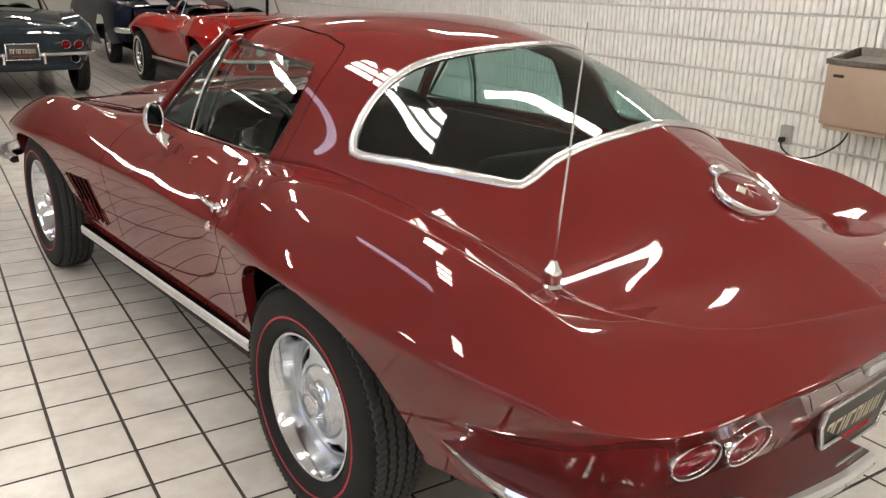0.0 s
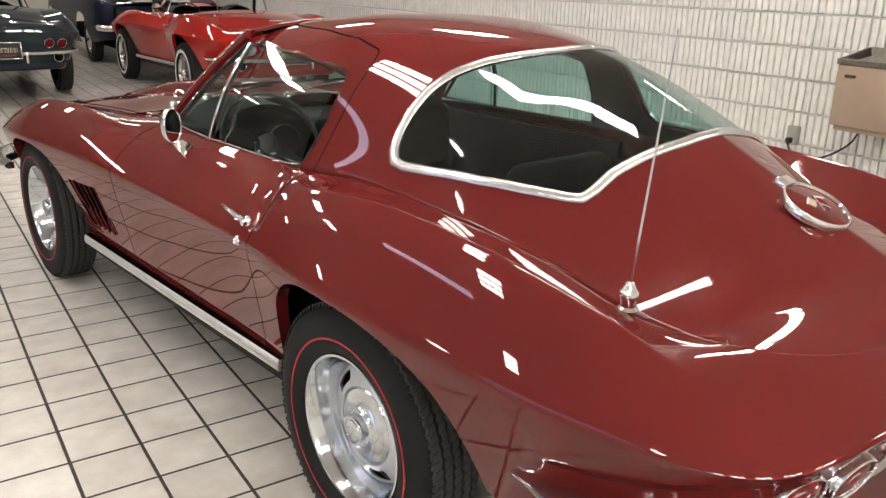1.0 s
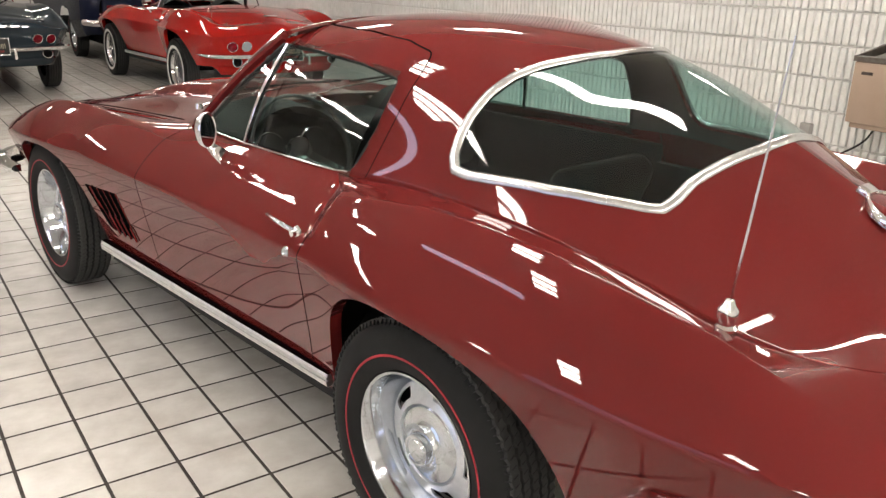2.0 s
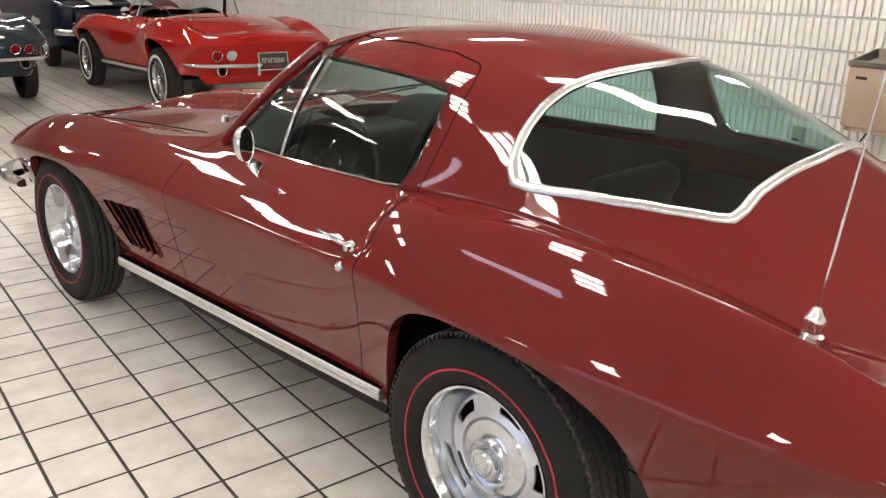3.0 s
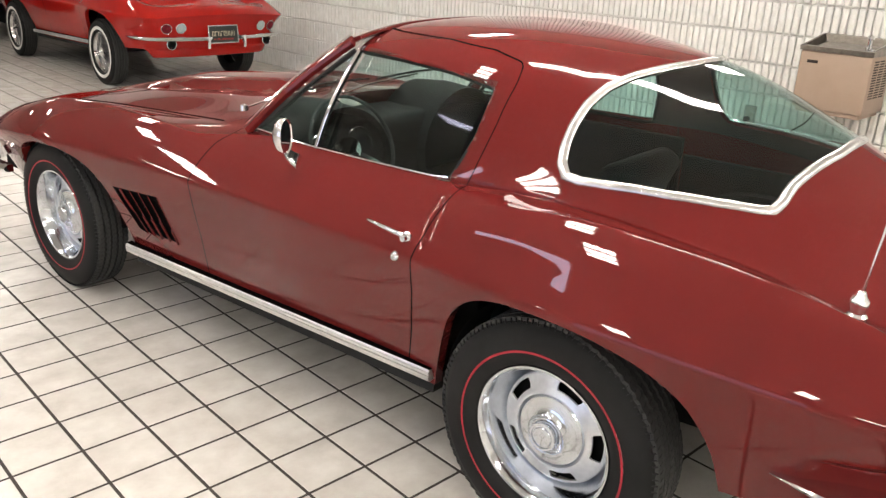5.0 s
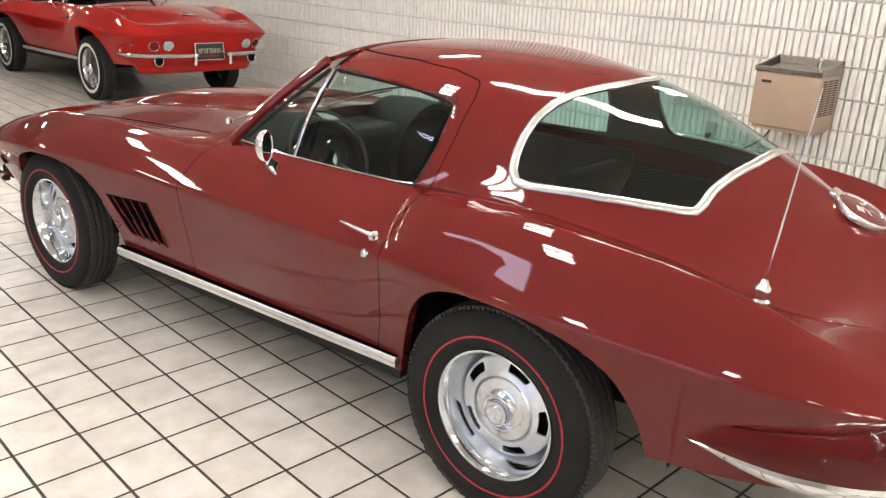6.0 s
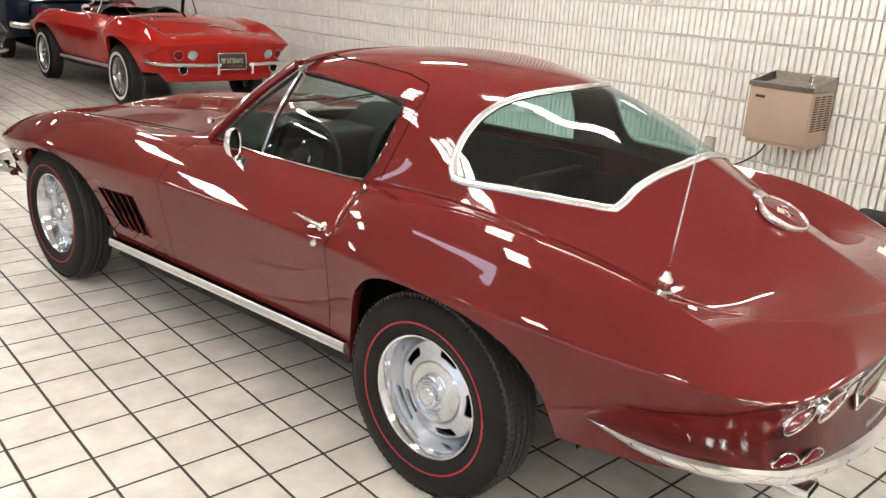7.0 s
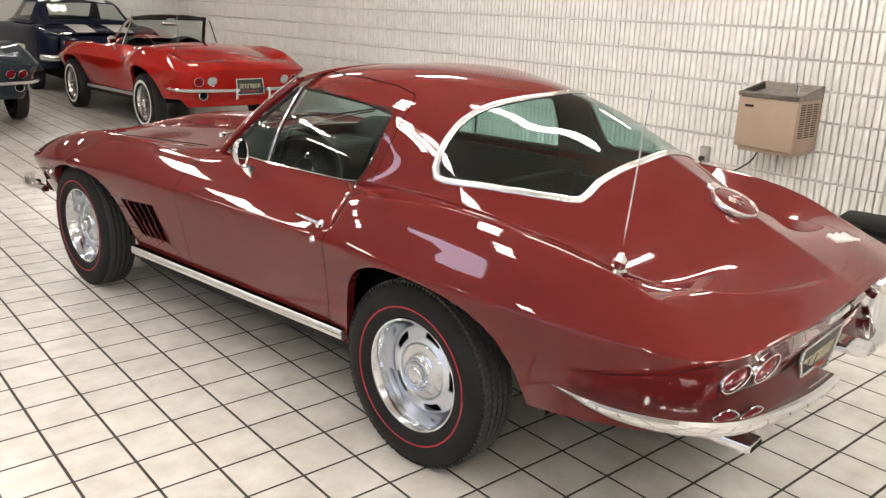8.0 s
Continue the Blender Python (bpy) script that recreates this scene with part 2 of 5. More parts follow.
def inside(poly, a, b):
    hit = False
    n = len(poly)
    for i in range(n):
        (x0, y0), (x1, y1) = poly[i], poly[(i + 1) % n]
        if (y0 > b) != (y1 > b) and a < (x1 - x0) * (b - y0) / (y1 - y0) + x0:
            hit = not hit
    return hit


def carve(bm, poly, ax, ok):
    """Cuts the outline poly, seen along the axis that ax leaves out, into bm. Returns the faces within."""
    i, j = ax
    lo = [min(p[k] for p in poly) for k in (0, 1)]
    hi = [max(p[k] for p in poly) for k in (0, 1)]

    def span(f):
        a = [v.co[i] for v in f.verts]
        b = [v.co[j] for v in f.verts]
        return min(a), max(a), min(b), max(b)

    cand = set()
    for f in bm.faces:
        s = span(f)
        if s[1] >= lo[0] and s[0] <= hi[0] and s[3] >= lo[1] and s[2] <= hi[1] and ok(f.calc_center_median()):
            cand.add(f)
    n = len(poly)
    for k in range(n):
        p, q = poly[k], poly[(k + 1) % n]
        a0, a1, b0, b1 = min(p[0], q[0]), max(p[0], q[0]), min(p[1], q[1]), max(p[1], q[1])
        near = []
        for f in cand:
            s = span(f)
            if s[1] >= a0 - 1e-4 and s[0] <= a1 + 1e-4 and s[3] >= b0 - 1e-4 and s[2] <= b1 + 1e-4:
                near.append(f)
        if not near:
            continue
        co, no = Vector((0, 0, 0)), Vector((0, 0, 0))
        co[i], co[j] = p
        no[i], no[j] = q[1] - p[1], p[0] - q[0]
        if no.length < 1e-9:
            continue
        geom = set(near)
        for f in near:
            geom.update(f.edges)
            geom.update(f.verts)
        res = bmesh.ops.bisect_plane(bm, geom=list(geom), dist=1e-5, plane_co=co, plane_no=no)
        cand = {f for f in cand if f.is_valid}
        cand.update(f for f in res["geom"] if isinstance(f, bmesh.types.BMFace) and f.is_valid)
    out = []
    for f in cand:
        c = f.calc_center_median()
        if inside(poly, c[i], c[j]):
            out.append(f)
    return out


def take(bm, faces):
    """Moves faces out of bm into a bmesh of their own."""
    out = bmesh.new()
    seen = {}
    for f in faces:
        vs = []
        for v in f.verts:
            if v not in seen:
                seen[v] = out.verts.new(v.co)
            vs.append(seen[v])
        out.faces.new(vs)
    bmesh.ops.delete(bm, geom=faces, context="FACES")
    return out


def rounded(poly, r, steps=5):
    """Rounds an outline's corners."""
    out = []
    n = len(poly)
    for i in range(n):
        p, a, b = Vector(poly[i]), Vector(poly[i - 1]), Vector(poly[(i + 1) % n])
        da, db = (a - p), (b - p)
        ra, rb = min(r, da.length * 0.45), min(r, db.length * 0.45)
        s, e = p + da.normalized() * ra, p + db.normalized() * rb
        for k in range(steps + 1):
            t = k / steps
            out.append(tuple((1 - t) ** 2 * s + 2 * t * (1 - t) * p + t * t * e))
    return out


def shrunk(poly, d):
    """Outline moved inwards by d."""
    n = len(poly)
    area = sum(poly[i][0] * poly[(i + 1) % n][1] - poly[(i + 1) % n][0] * poly[i][1] for i in range(n))
    s = 1 if area > 0 else -1
    out = []
    for i in range(n):
        a, b = Vector(poly[i - 1]), Vector(poly[(i + 1) % n])
        t = (b - a).normalized()
        out.append((poly[i][0] - s * t.y * d, poly[i][1] + s * t.x * d))
    return out

# ------------------------------------------------------------------ room
S = 0.2032
WALL_X, FAR_Y, NEAR_Y, LEFT_X, CEIL = 4.40, 17.0, -6.0, -7.0, 3.0

floor = tagged(part("floor", boxes(((LEFT_X, NEAR_Y, -0.12), (WALL_X, FAR_Y, -0.0014))), grout_mat, smooth=False), "off-white glazed square tiles with dark grout joints", "floor", kind="structure")
wall_east = tagged(part("wall_east", boxes(((WALL_X + 0.012, NEAR_Y, -0.1), (WALL_X + 0.25, FAR_Y, CEIL))), joint_mat, smooth=False), "white painted ribbed concrete block wall", "wall", kind="structure")
wall_north = tagged(part("wall_north", boxes(((LEFT_X, FAR_Y, -0.1), (WALL_X + 0.25, FAR_Y + 0.2, CEIL))), plaster, smooth=False), "plain white painted end wall of the showroom", "wall", kind="structure")
wall_south = tagged(part("wall_south", boxes(((LEFT_X, NEAR_Y - 0.2, -0.1), (WALL_X + 0.25, NEAR_Y, CEIL))), plaster, smooth=False), "plain white painted wall of the showroom", "wall", kind="structure")
# the unseen west wall has a wide opening, added to let fill light in
wall_west = tagged(part("wall_west", boxes(((LEFT_X - 0.2, NEAR_Y, -0.1), (LEFT_X, -3.2, CEIL)), ((LEFT_X - 0.2, 1.6, -0.1), (LEFT_X, FAR_Y, CEIL)), ((LEFT_X - 0.2, -3.2, 2.4), (LEFT_X, 1.6, CEIL)), ((LEFT_X - 0.2, -3.2, -0.1), (LEFT_X, 1.6, 0.3))), plaster, smooth=False), "unseen plain white painted wall with an added wide opening", "wall", kind="structure")
# unseen glowing sheet, added beyond the opening as bluish fill
backdrop = tagged(part("backdrop", boxes(((LEFT_X - 0.9, -4.5, 0.0), (LEFT_X - 0.85, 3.0, 2.8))), opening_fill_glow, smooth=False), "unseen pale bluish glowing sheet added outside the wall opening", "backdrop", kind="structure")
ceiling = tagged(part("ceiling", boxes(((LEFT_X, NEAR_Y, CEIL), (WALL_X, FAR_Y, CEIL + 0.15))), ceiling_mat, smooth=False), "off-white acoustic tile ceiling", "ceiling", kind="structure")


def ceiling_light(x, y, turn=0.0, first=[]):
    """A short fixture across the room with three lit lenses."""
    if first:
        return copy_thing(first[0], pose(x, y, CEIL, 0, 0, turn))
    t = thing("ceiling_light", "white fluorescent ceiling fixture with three lit lenses; some copies are added fill", "ceiling light", pose(x, y, CEIL, 0, 0, turn), "ceiling lights")
    part("frame", boxes(((-0.31, -0.17, -0.02), (0.31, 0.17, 0.0), 0.005)), plaster, t)
    for dx in (-0.2, 0.0, 0.2):
        part("lit_lens", boxes(((dx - 0.07, -0.14, -0.04), (dx + 0.07, 0.14, -0.021), 0.008)), tube_light, t)
    first.append(t)
    return t


# unseen ones below y -2 and beyond y 11 are added fill light
for lx, ly, turn in ((0.05, 0.15, 0), (-0.9, -0.05, 0), (-3.3, -0.05, 0), (3.6, -0.05, 0), (2.6, 1.8, 0), (-5.2, 2.0, 0),
                     (-0.15, 3.9, 0), (-1.3, 3.9, 0), (-2.3, 3.9, 0), (-4.0, 5.4, 0), (2.4, 3.9, 0),
                     (-3.5, 7.8, 0), (-0.95, 7.8, 0), (1.3, 7.8, 0), (3.0, 7.8, 0), (-1.5, -3.6, 0), (-0.45, -3.6, 0), (0.6, -3.6, 0), (1.6, -3.6, 0), (2.6, -3.6, 0), (3.9, -3.3, 0), (-2.9, -2.3, 0), (-2.0, -5.4, 0), (-2.7, -4.6, 0), (-3.4, -3.5, 0),
                     (-0.95, 12.0, 0), (1.3, 12.5, 0), (3.0, 12.5, 0), (3.0, 15.0, 0)):
    ceiling_light(lx, ly, turn)
tube_strip = thing("tube_light", "slim white fluorescent batten, switched on", "ceiling light", pose(1.40, -0.53, CEIL, 0, 0, -40))
part("frame", boxes(((-0.66, -0.10, -0.03), (0.66, 0.10, 0.0), 0.005)), plaster, tube_strip)
part("lit_lens", boxes(((-0.62, -0.075, -0.065), (0.62, 0.075, -0.031), 0.012)), tube_light, tube_strip)
strip = thing("strip_light", "long cool-white fluorescent strip fixture, switched on", "ceiling light", pose(-1.92, 1.14, CEIL, 0, 0, -9))
part("frame", boxes(((-0.15, -0.76, -0.03), (0.15, 0.76, 0.0), 0.005)), plaster, strip)
part("lit_lens", boxes(((-0.12, -0.72, -0.075), (0.12, 0.72, -0.031), 0.015)), cool_light, strip)

# ------------------------------------------------------------------ the sports cars
# Lines along half the body, from nose centre (0) to tail centre (15): half width, ahead of the rear axle, height.
CREASE = smooth_curve([(0, 0, 3.37, 0.605), (1, 0.38, 3.345, 0.60), (2, 0.68, 3.22, 0.595), (3, 0.785, 2.98, 0.625), (4, 0.845, 2.48, 0.682), (5, 0.818, 1.98, 0.695), (6, 0.797, 1.42, 0.70), (7, 0.788, 1.0, 0.70),
                       (8, 0.795, 0.55, 0.70), (9, 0.828, 0.25, 0.705), (10, 0.855, -0.03, 0.708), (11, 0.85, -0.38, 0.703), (12, 0.815, -0.70, 0.692), (13, 0.715, -0.985, 0.688), (14, 0.42, -1.07, 0.703), (15, 0, -1.095, 0.715)])
BOTTOM = smooth_curve([(0, 0, 3.16, 0.33), (1, 0.36, 3.14, 0.33), (2, 0.60, 3.04, 0.33), (3, 0.68, 2.90, 0.32), (4, 0.70, 2.48, 0.29), (5, 0.70, 1.98, 0.27), (6, 0.70, 1.42, 0.27), (7, 0.70, 1.0, 0.275),
                       (8, 0.70, 0.55, 0.285), (9, 0.715, 0.25, 0.30), (10, 0.74, -0.03, 0.33), (11, 0.735, -0.38, 0.365), (12, 0.685, -0.66, 0.380), (13, 0.58, -0.865, 0.395), (14, 0.36, -0.94, 0.40), (15, 0, -0.955, 0.40)])
CROWN = smooth_curve([(0, 0, 3.27, 0.675), (1, 0.36, 3.24, 0.68), (2, 0.60, 3.08, 0.695), (3, 0.675, 2.82, 0.755), (4, 0.68, 2.48, 0.822), (5, 0.68, 1.98, 0.845), (6, 0.69, 1.42, 0.822), (7, 0.70, 1.0, 0.808),
                      (8, 0.705, 0.55, 0.815), (9, 0.708, 0.25, 0.872), (10, 0.702, -0.03, 0.898), (11, 0.700, -0.38, 0.882), (12, 0.685, -0.64, 0.838), (13, 0.625, -0.86, 0.7595), (14, 0.38, -1.0, 0.7495), (15, 0, -1.055, 0.741)])
SHOULDER = smooth_curve([(0, 0, 3.15, 0.715), (1, 0.32, 3.11, 0.72), (2, 0.47, 2.95, 0.74), (3, 0.50, 2.74, 0.772), (4, 0.50, 2.44, 0.802), (5, 0.51, 1.98, 0.832), (6, 0.585, 1.42, 0.872), (7, 0.622, 1.0, 0.868),
                       (8, 0.620, 0.52, 0.872), (9, 0.592, 0.22, 0.892), (10, 0.575, -0.04, 0.888), (11, 0.562, -0.36, 0.848), (12, 0.547, -0.60, 0.808), (12.5, 0.538, -0.705, 0.798), (13, 0.515, -0.80, 0.786), (13.5, 0.44, -0.895, 0.777), (14, 0.32, -0.955, 0.771), (15, 0, -1.02, 0.758)])
VALLEY = smooth_curve([(0, 0, 3.15, 0.715), (1, 0.32, 3.11, 0.715), (2, 0.47, 2.95, 0.728), (3, 0.50, 2.74, 0.753), (4, 0.50, 2.44, 0.779), (5, 0.51, 1.98, 0.811), (6, 0.585, 1.42, 0.862), (7, 0.622, 1.0, 0.868),
                       (8, 0.620, 0.52, 0.872), (9, 0.590, 0.22, 0.884), (10, 0.562, -0.04, 0.868), (11, 0.538, -0.36, 0.829), (12, 0.526, -0.60, 0.779), (12.5, 0.524, -0.705, 0.774), (13, 0.512, -0.80, 0.779), (13.5, 0.44, -0.895, 0.776), (14, 0.32, -0.955, 0.770), (15, 0, -1.02, 0.758)])
SPINE_COUPE = smooth_curve([(-1.10, 0.70), (-1.03, 0.752), (-0.95, 0.796), (-0.85, 0.842), (-0.62, 0.944), (-0.42, 1.041), (-0.25, 1.122), (-0.10, 1.183), (0.10, 1.229), (0.35, 1.257), (0.60, 1.267), (0.85, 1.258), (1.0, 1.238), (1.1, 1.22)])
SPINE_OPEN = smooth_curve([(-1.10, 0.71), (-1.03, 0.755), (-0.9, 0.80), (-0.6, 0.865), (-0.3, 0.905), (0.0, 0.92), (0.3, 0.925)])
HOOD_LINE = smooth_curve([(1.30, 0.925), (1.5, 0.918), (2.0, 0.882), (2.5, 0.825), (2.9, 0.765), (3.15, 0.715), (3.3, 0.69)])
PANEL_POWER = curve_of([(0, 1.0), (2, 1.2), (4, 1.22), (10.5, 1.22), (12, 1.15), (13, 0.85), (15, 0.75)])
MID_Y = curve_of([(0, 3.15), (3, 2.74), (5, 1.98), (6, 1.42), (7, 1.0), (8, 0.52), (9, 0.22), (10, -0.04), (11, -0.37), (12, -0.64), (13, -0.87), (14, -0.978), (15, -1.02)])
# roof and fastback section handles: share of the half width and of the rise, lower then upper
HANDLES = curve_of([(7, 0.845, 1.0, 0.54, 0.995), (8, 0.811, 0.523, 0.899, 1.045), (9, 0.823, 0.283, 0.737, 0.987), (10, 0.902, 0.194, 0.511, 0.935), (11, 0.825, 0.172, 0.493, 0.871), (12, 0.726, 0.268, 0.369, 0.731), (13, 0.698, 0.3, 0.347, 0.689), (14, 0.68, 0.15, 0.34, 0.76), (15, 0.66, 0.33, 0.33, 0.66)])


def side_sections(us):
    C, B, R, V, G_ = CREASE(us), BOTTOM(us), CROWN(us), VALLEY(us), SHOULDER(us)
    e = PANEL_POWER(us)[:, 0]
    rows = []
    d = np.gradient(C, axis=0)
    away = np.stack([-d[:, 1], d[:, 0], 0 * us], 1)
    away /= np.linalg.norm(away, axis=1)[:, None] + 1e-9
    edge = np.interp(us, [11.7, 12.07, 12.31, 12.62, 12.95, 13.1], [0.61, 0.64, 0.70, 0.78, 0.92, 0.96])
    pocket = 0.016 * np.clip((us - 11.72) / 0.25, 0, 1) * np.clip((13.15 - us) / 0.25, 0, 1)
    for v in list(np.linspace(0, 0.93, 31)) + [0.975]:
        f = (1 - (1 - v) ** e)[:, None]
        P = B + (C - B) * f
        P[:, 2] = B[:, 2] + (C[:, 2] - B[:, 2]) * v
        q = np.clip((edge - v) / 0.05, 0, 1) * np.clip(v / 0.3, 0, 1)
        rows.append(P - away * (pocket * q)[:, None])
    Q = 2 * R - 0.5 * (C + G_)

    def up(t):
        return (1 - t) ** 2 * C + 2 * t * (1 - t) * Q + t * t * G_

    # inside the crest the wing falls away to the valley
    N = 0.5 * (Q + V)
    fall = (np.clip((us - 8.6) / 0.9, 0, 1) * np.clip((12.9 - us) / 0.7, 0, 1) + np.clip((us - 1.5) / 1.5, 0, 1) * np.clip((6.3 - us) / 0.9, 0, 1))[:, None]
    N = N * (1 - fall) + (0.5 * (R + V) - np.array([0, 0, 0.004])) * fall

    def down(t):
        return (1 - t) ** 2 * R + 2 * t * (1 - t) * N + t * t * V

    a, b = rows[-1], up(0.022)
    rows.append(0.2 * a + 0.6 * C + 0.2 * b)
    rows.append(b)
    dip = (np.clip((us - 8.7) / 0.8, 0, 1) * np.clip((12.2 - us) / 1.6, 0, 1))[:, None]
    out = np.cross(np.gradient(C, axis=0), G_ - C)
    out /= np.linalg.norm(out, axis=1)[:, None] + 1e-9
    out *= np.sign(out[:, 2])[:, None]
    for t in list(np.linspace(0.05, 0.3, 9)) + [0.34, 0.38, 0.41, 0.44, 0.46]:
        rows.append(up(t) - out * dip * 0.0032 * math.sin(math.pi * min(1.0, t / 0.30)) ** 2)
    before, after = up(0.48), down(0.04)
    rows += [0.15 * R + 0.85 * before, 0.35 * R + 0.5 * before + 0.15 * after, 0.5 * R + 0.25 * (before + after), 0.35 * R + 0.5 * after + 0.15 * before, 0.15 * R + 0.85 * after]
    rows += [down(t) for t in (0.08, 0.14, 0.22, 0.32, 0.44, 0.56, 0.68, 0.8, 0.9, 1.0)]
    return np.stack(rows, 1)


def top_sections(us, spine, handles, n=30):
    V = VALLEY(us)
    my = MID_Y(us)[:, 0]
    M = np.stack([0 * my, my, spine(my)[:, 0]], 1)
    h = handles(us)
    rise = (M[:, 2] - V[:, 2])
    P1 = np.stack([V[:, 0] * h[:, 0], V[:, 1] * 0.7 + my * 0.3, V[:, 2] + rise * h[:, 1]], 1)
    C, R = CREASE(us), CROWN(us)
    k = np.clip((us - 12.3) / 0.8, 0, 1)[:, None]
    k = k * k * (3 - 2 * k)
    P1 = P1 * (1 - k) + (V + 0.75 * (V - (2 * R - 0.5 * (C + SHOULDER(us))))) * k
    end = np.clip((us - 13.9) / 0.9, 0, 1)[:, None]
    P1 = P1 * (1 - end) + (V + (M - V) / 3) * end
    P2 = np.stack([V[:, 0] * h[:, 2], V[:, 1] * 0.3 + my * 0.7, V[:, 2] + rise * h[:, 3]], 1)
    P2 = P2 * (1 - end) + (V + (M - V) * 2 / 3) * end
    rows = []
    for t in np.linspace(0, 1, n):
        rows.append((1 - t) ** 3 * V + 3 * t * (1 - t) ** 2 * P1 + 3 * t * t * (1 - t) * P2 + t ** 3 * M)
    return np.stack(rows, 1)


def sheet(P, both=True):
    """A mesh over a grid of half-width points, with its mirror image."""
    bm = bmesh.new()
    for sgn in ((-1, 1) if both else (-1,)):
        g = [[bm.verts.new((sgn * p[0], p[1], p[2])) for p in row] for row in P]
        for i in range(len(g) - 1):
            for j in range(len(g[0]) - 1):
                q = (g[i][j], g[i + 1][j], g[i + 1][j + 1], g[i][j + 1])
                bm.faces.new(q if sgn > 0 else q[::-1])
    bmesh.ops.remove_doubles(bm, verts=bm.verts, dist=2e-4)
    return bm


def outward(bm, about):
    s = sum((f.calc_center_median() - about).dot(f.normal) * f.calc_area() for f in bm.faces)
    bm.normal_update()
    s = sum((f.calc_center_median() - about).dot(f.normal) * f.calc_area() for f in bm.faces)
    if s < 0:
        bmesh.ops.reverse_faces(bm, faces=bm.faces)
    return bm


def shell(ob, thick=0.006):
    md = ob.modifiers.new("thickness", "SOLIDIFY")
    md.thickness, md.offset = thick, -1.0
    return ob


ARCH_REAR = rounded([(0.43, 0.20), (0.395, 0.33), (0.345, 0.47), (0.295, 0.585), (0.22, 0.655), (0.12, 0.690), (0.0, 0.697), (-0.14, 0.690), (-0.27, 0.662), (-0.37, 0.605), (-0.425, 0.50), (-0.442, 0.38), (-0.445, 0.20)], 0.05, 3)
ARCH_FRONT = rounded([(1.97, 0.15), (1.985, 0.40), (2.03, 0.545), (2.12, 0.630), (2.28, 0.668), (2.50, 0.660), (2.67, 0.608), (2.76, 0.47), (2.79, 0.15)], 0.06, 3)
DOOR = rounded([(1.482, 0.31), (1.458, 0.48), (1.455, 0.62), (1.452, 0.74), (1.43, 0.82), (1.37, 0.90), (0.384, 0.90), (0.393, 0.85), (0.415, 0.78), (0.424, 0.70), (0.432, 0.60), (0.46, 0.46), (0.50, 0.325)], 0.02, 3)
DOOR_TOP = rounded([(1.2, 0.80), (0.405, 0.80), (0.391, 0.93), (0.374, 1.03), (0.368, 1.14), (0.385, 1.188), (0.49, 1.213), (0.66, 1.225), (1.2, 1.226)], 0.02, 3)
DOOR_GLASS = rounded([(1.30, 0.874), (0.462, 0.880), (0.424, 1.0), (0.418, 1.122), (0.57, 1.150), (0.80, 1.163), (0.985, 1.166), (1.06, 1.10)], 0.018, 3)
# rear window in plan, half outline from the middle of its lower edge to the middle of its upper edge
BACK_GLASS = [(0.0, -0.412), (0.115, -0.397), (0.22, -0.372), (0.30, -0.355), (0.355, -0.353), (0.386, -0.345), (0.404, -0.315), (0.442, -0.225), (0.480, -0.115), (0.516, 0.03), (0.530, 0.10), (0.532, 0.140), (0.515, 0.165), (0.487, 0.176), (0.450, 0.179), (0.396, 0.173), (0.330, 0.153), (0.260, 0.120), (0.195, 0.083), (0.10, 0.032), (0.0, 0.0)]


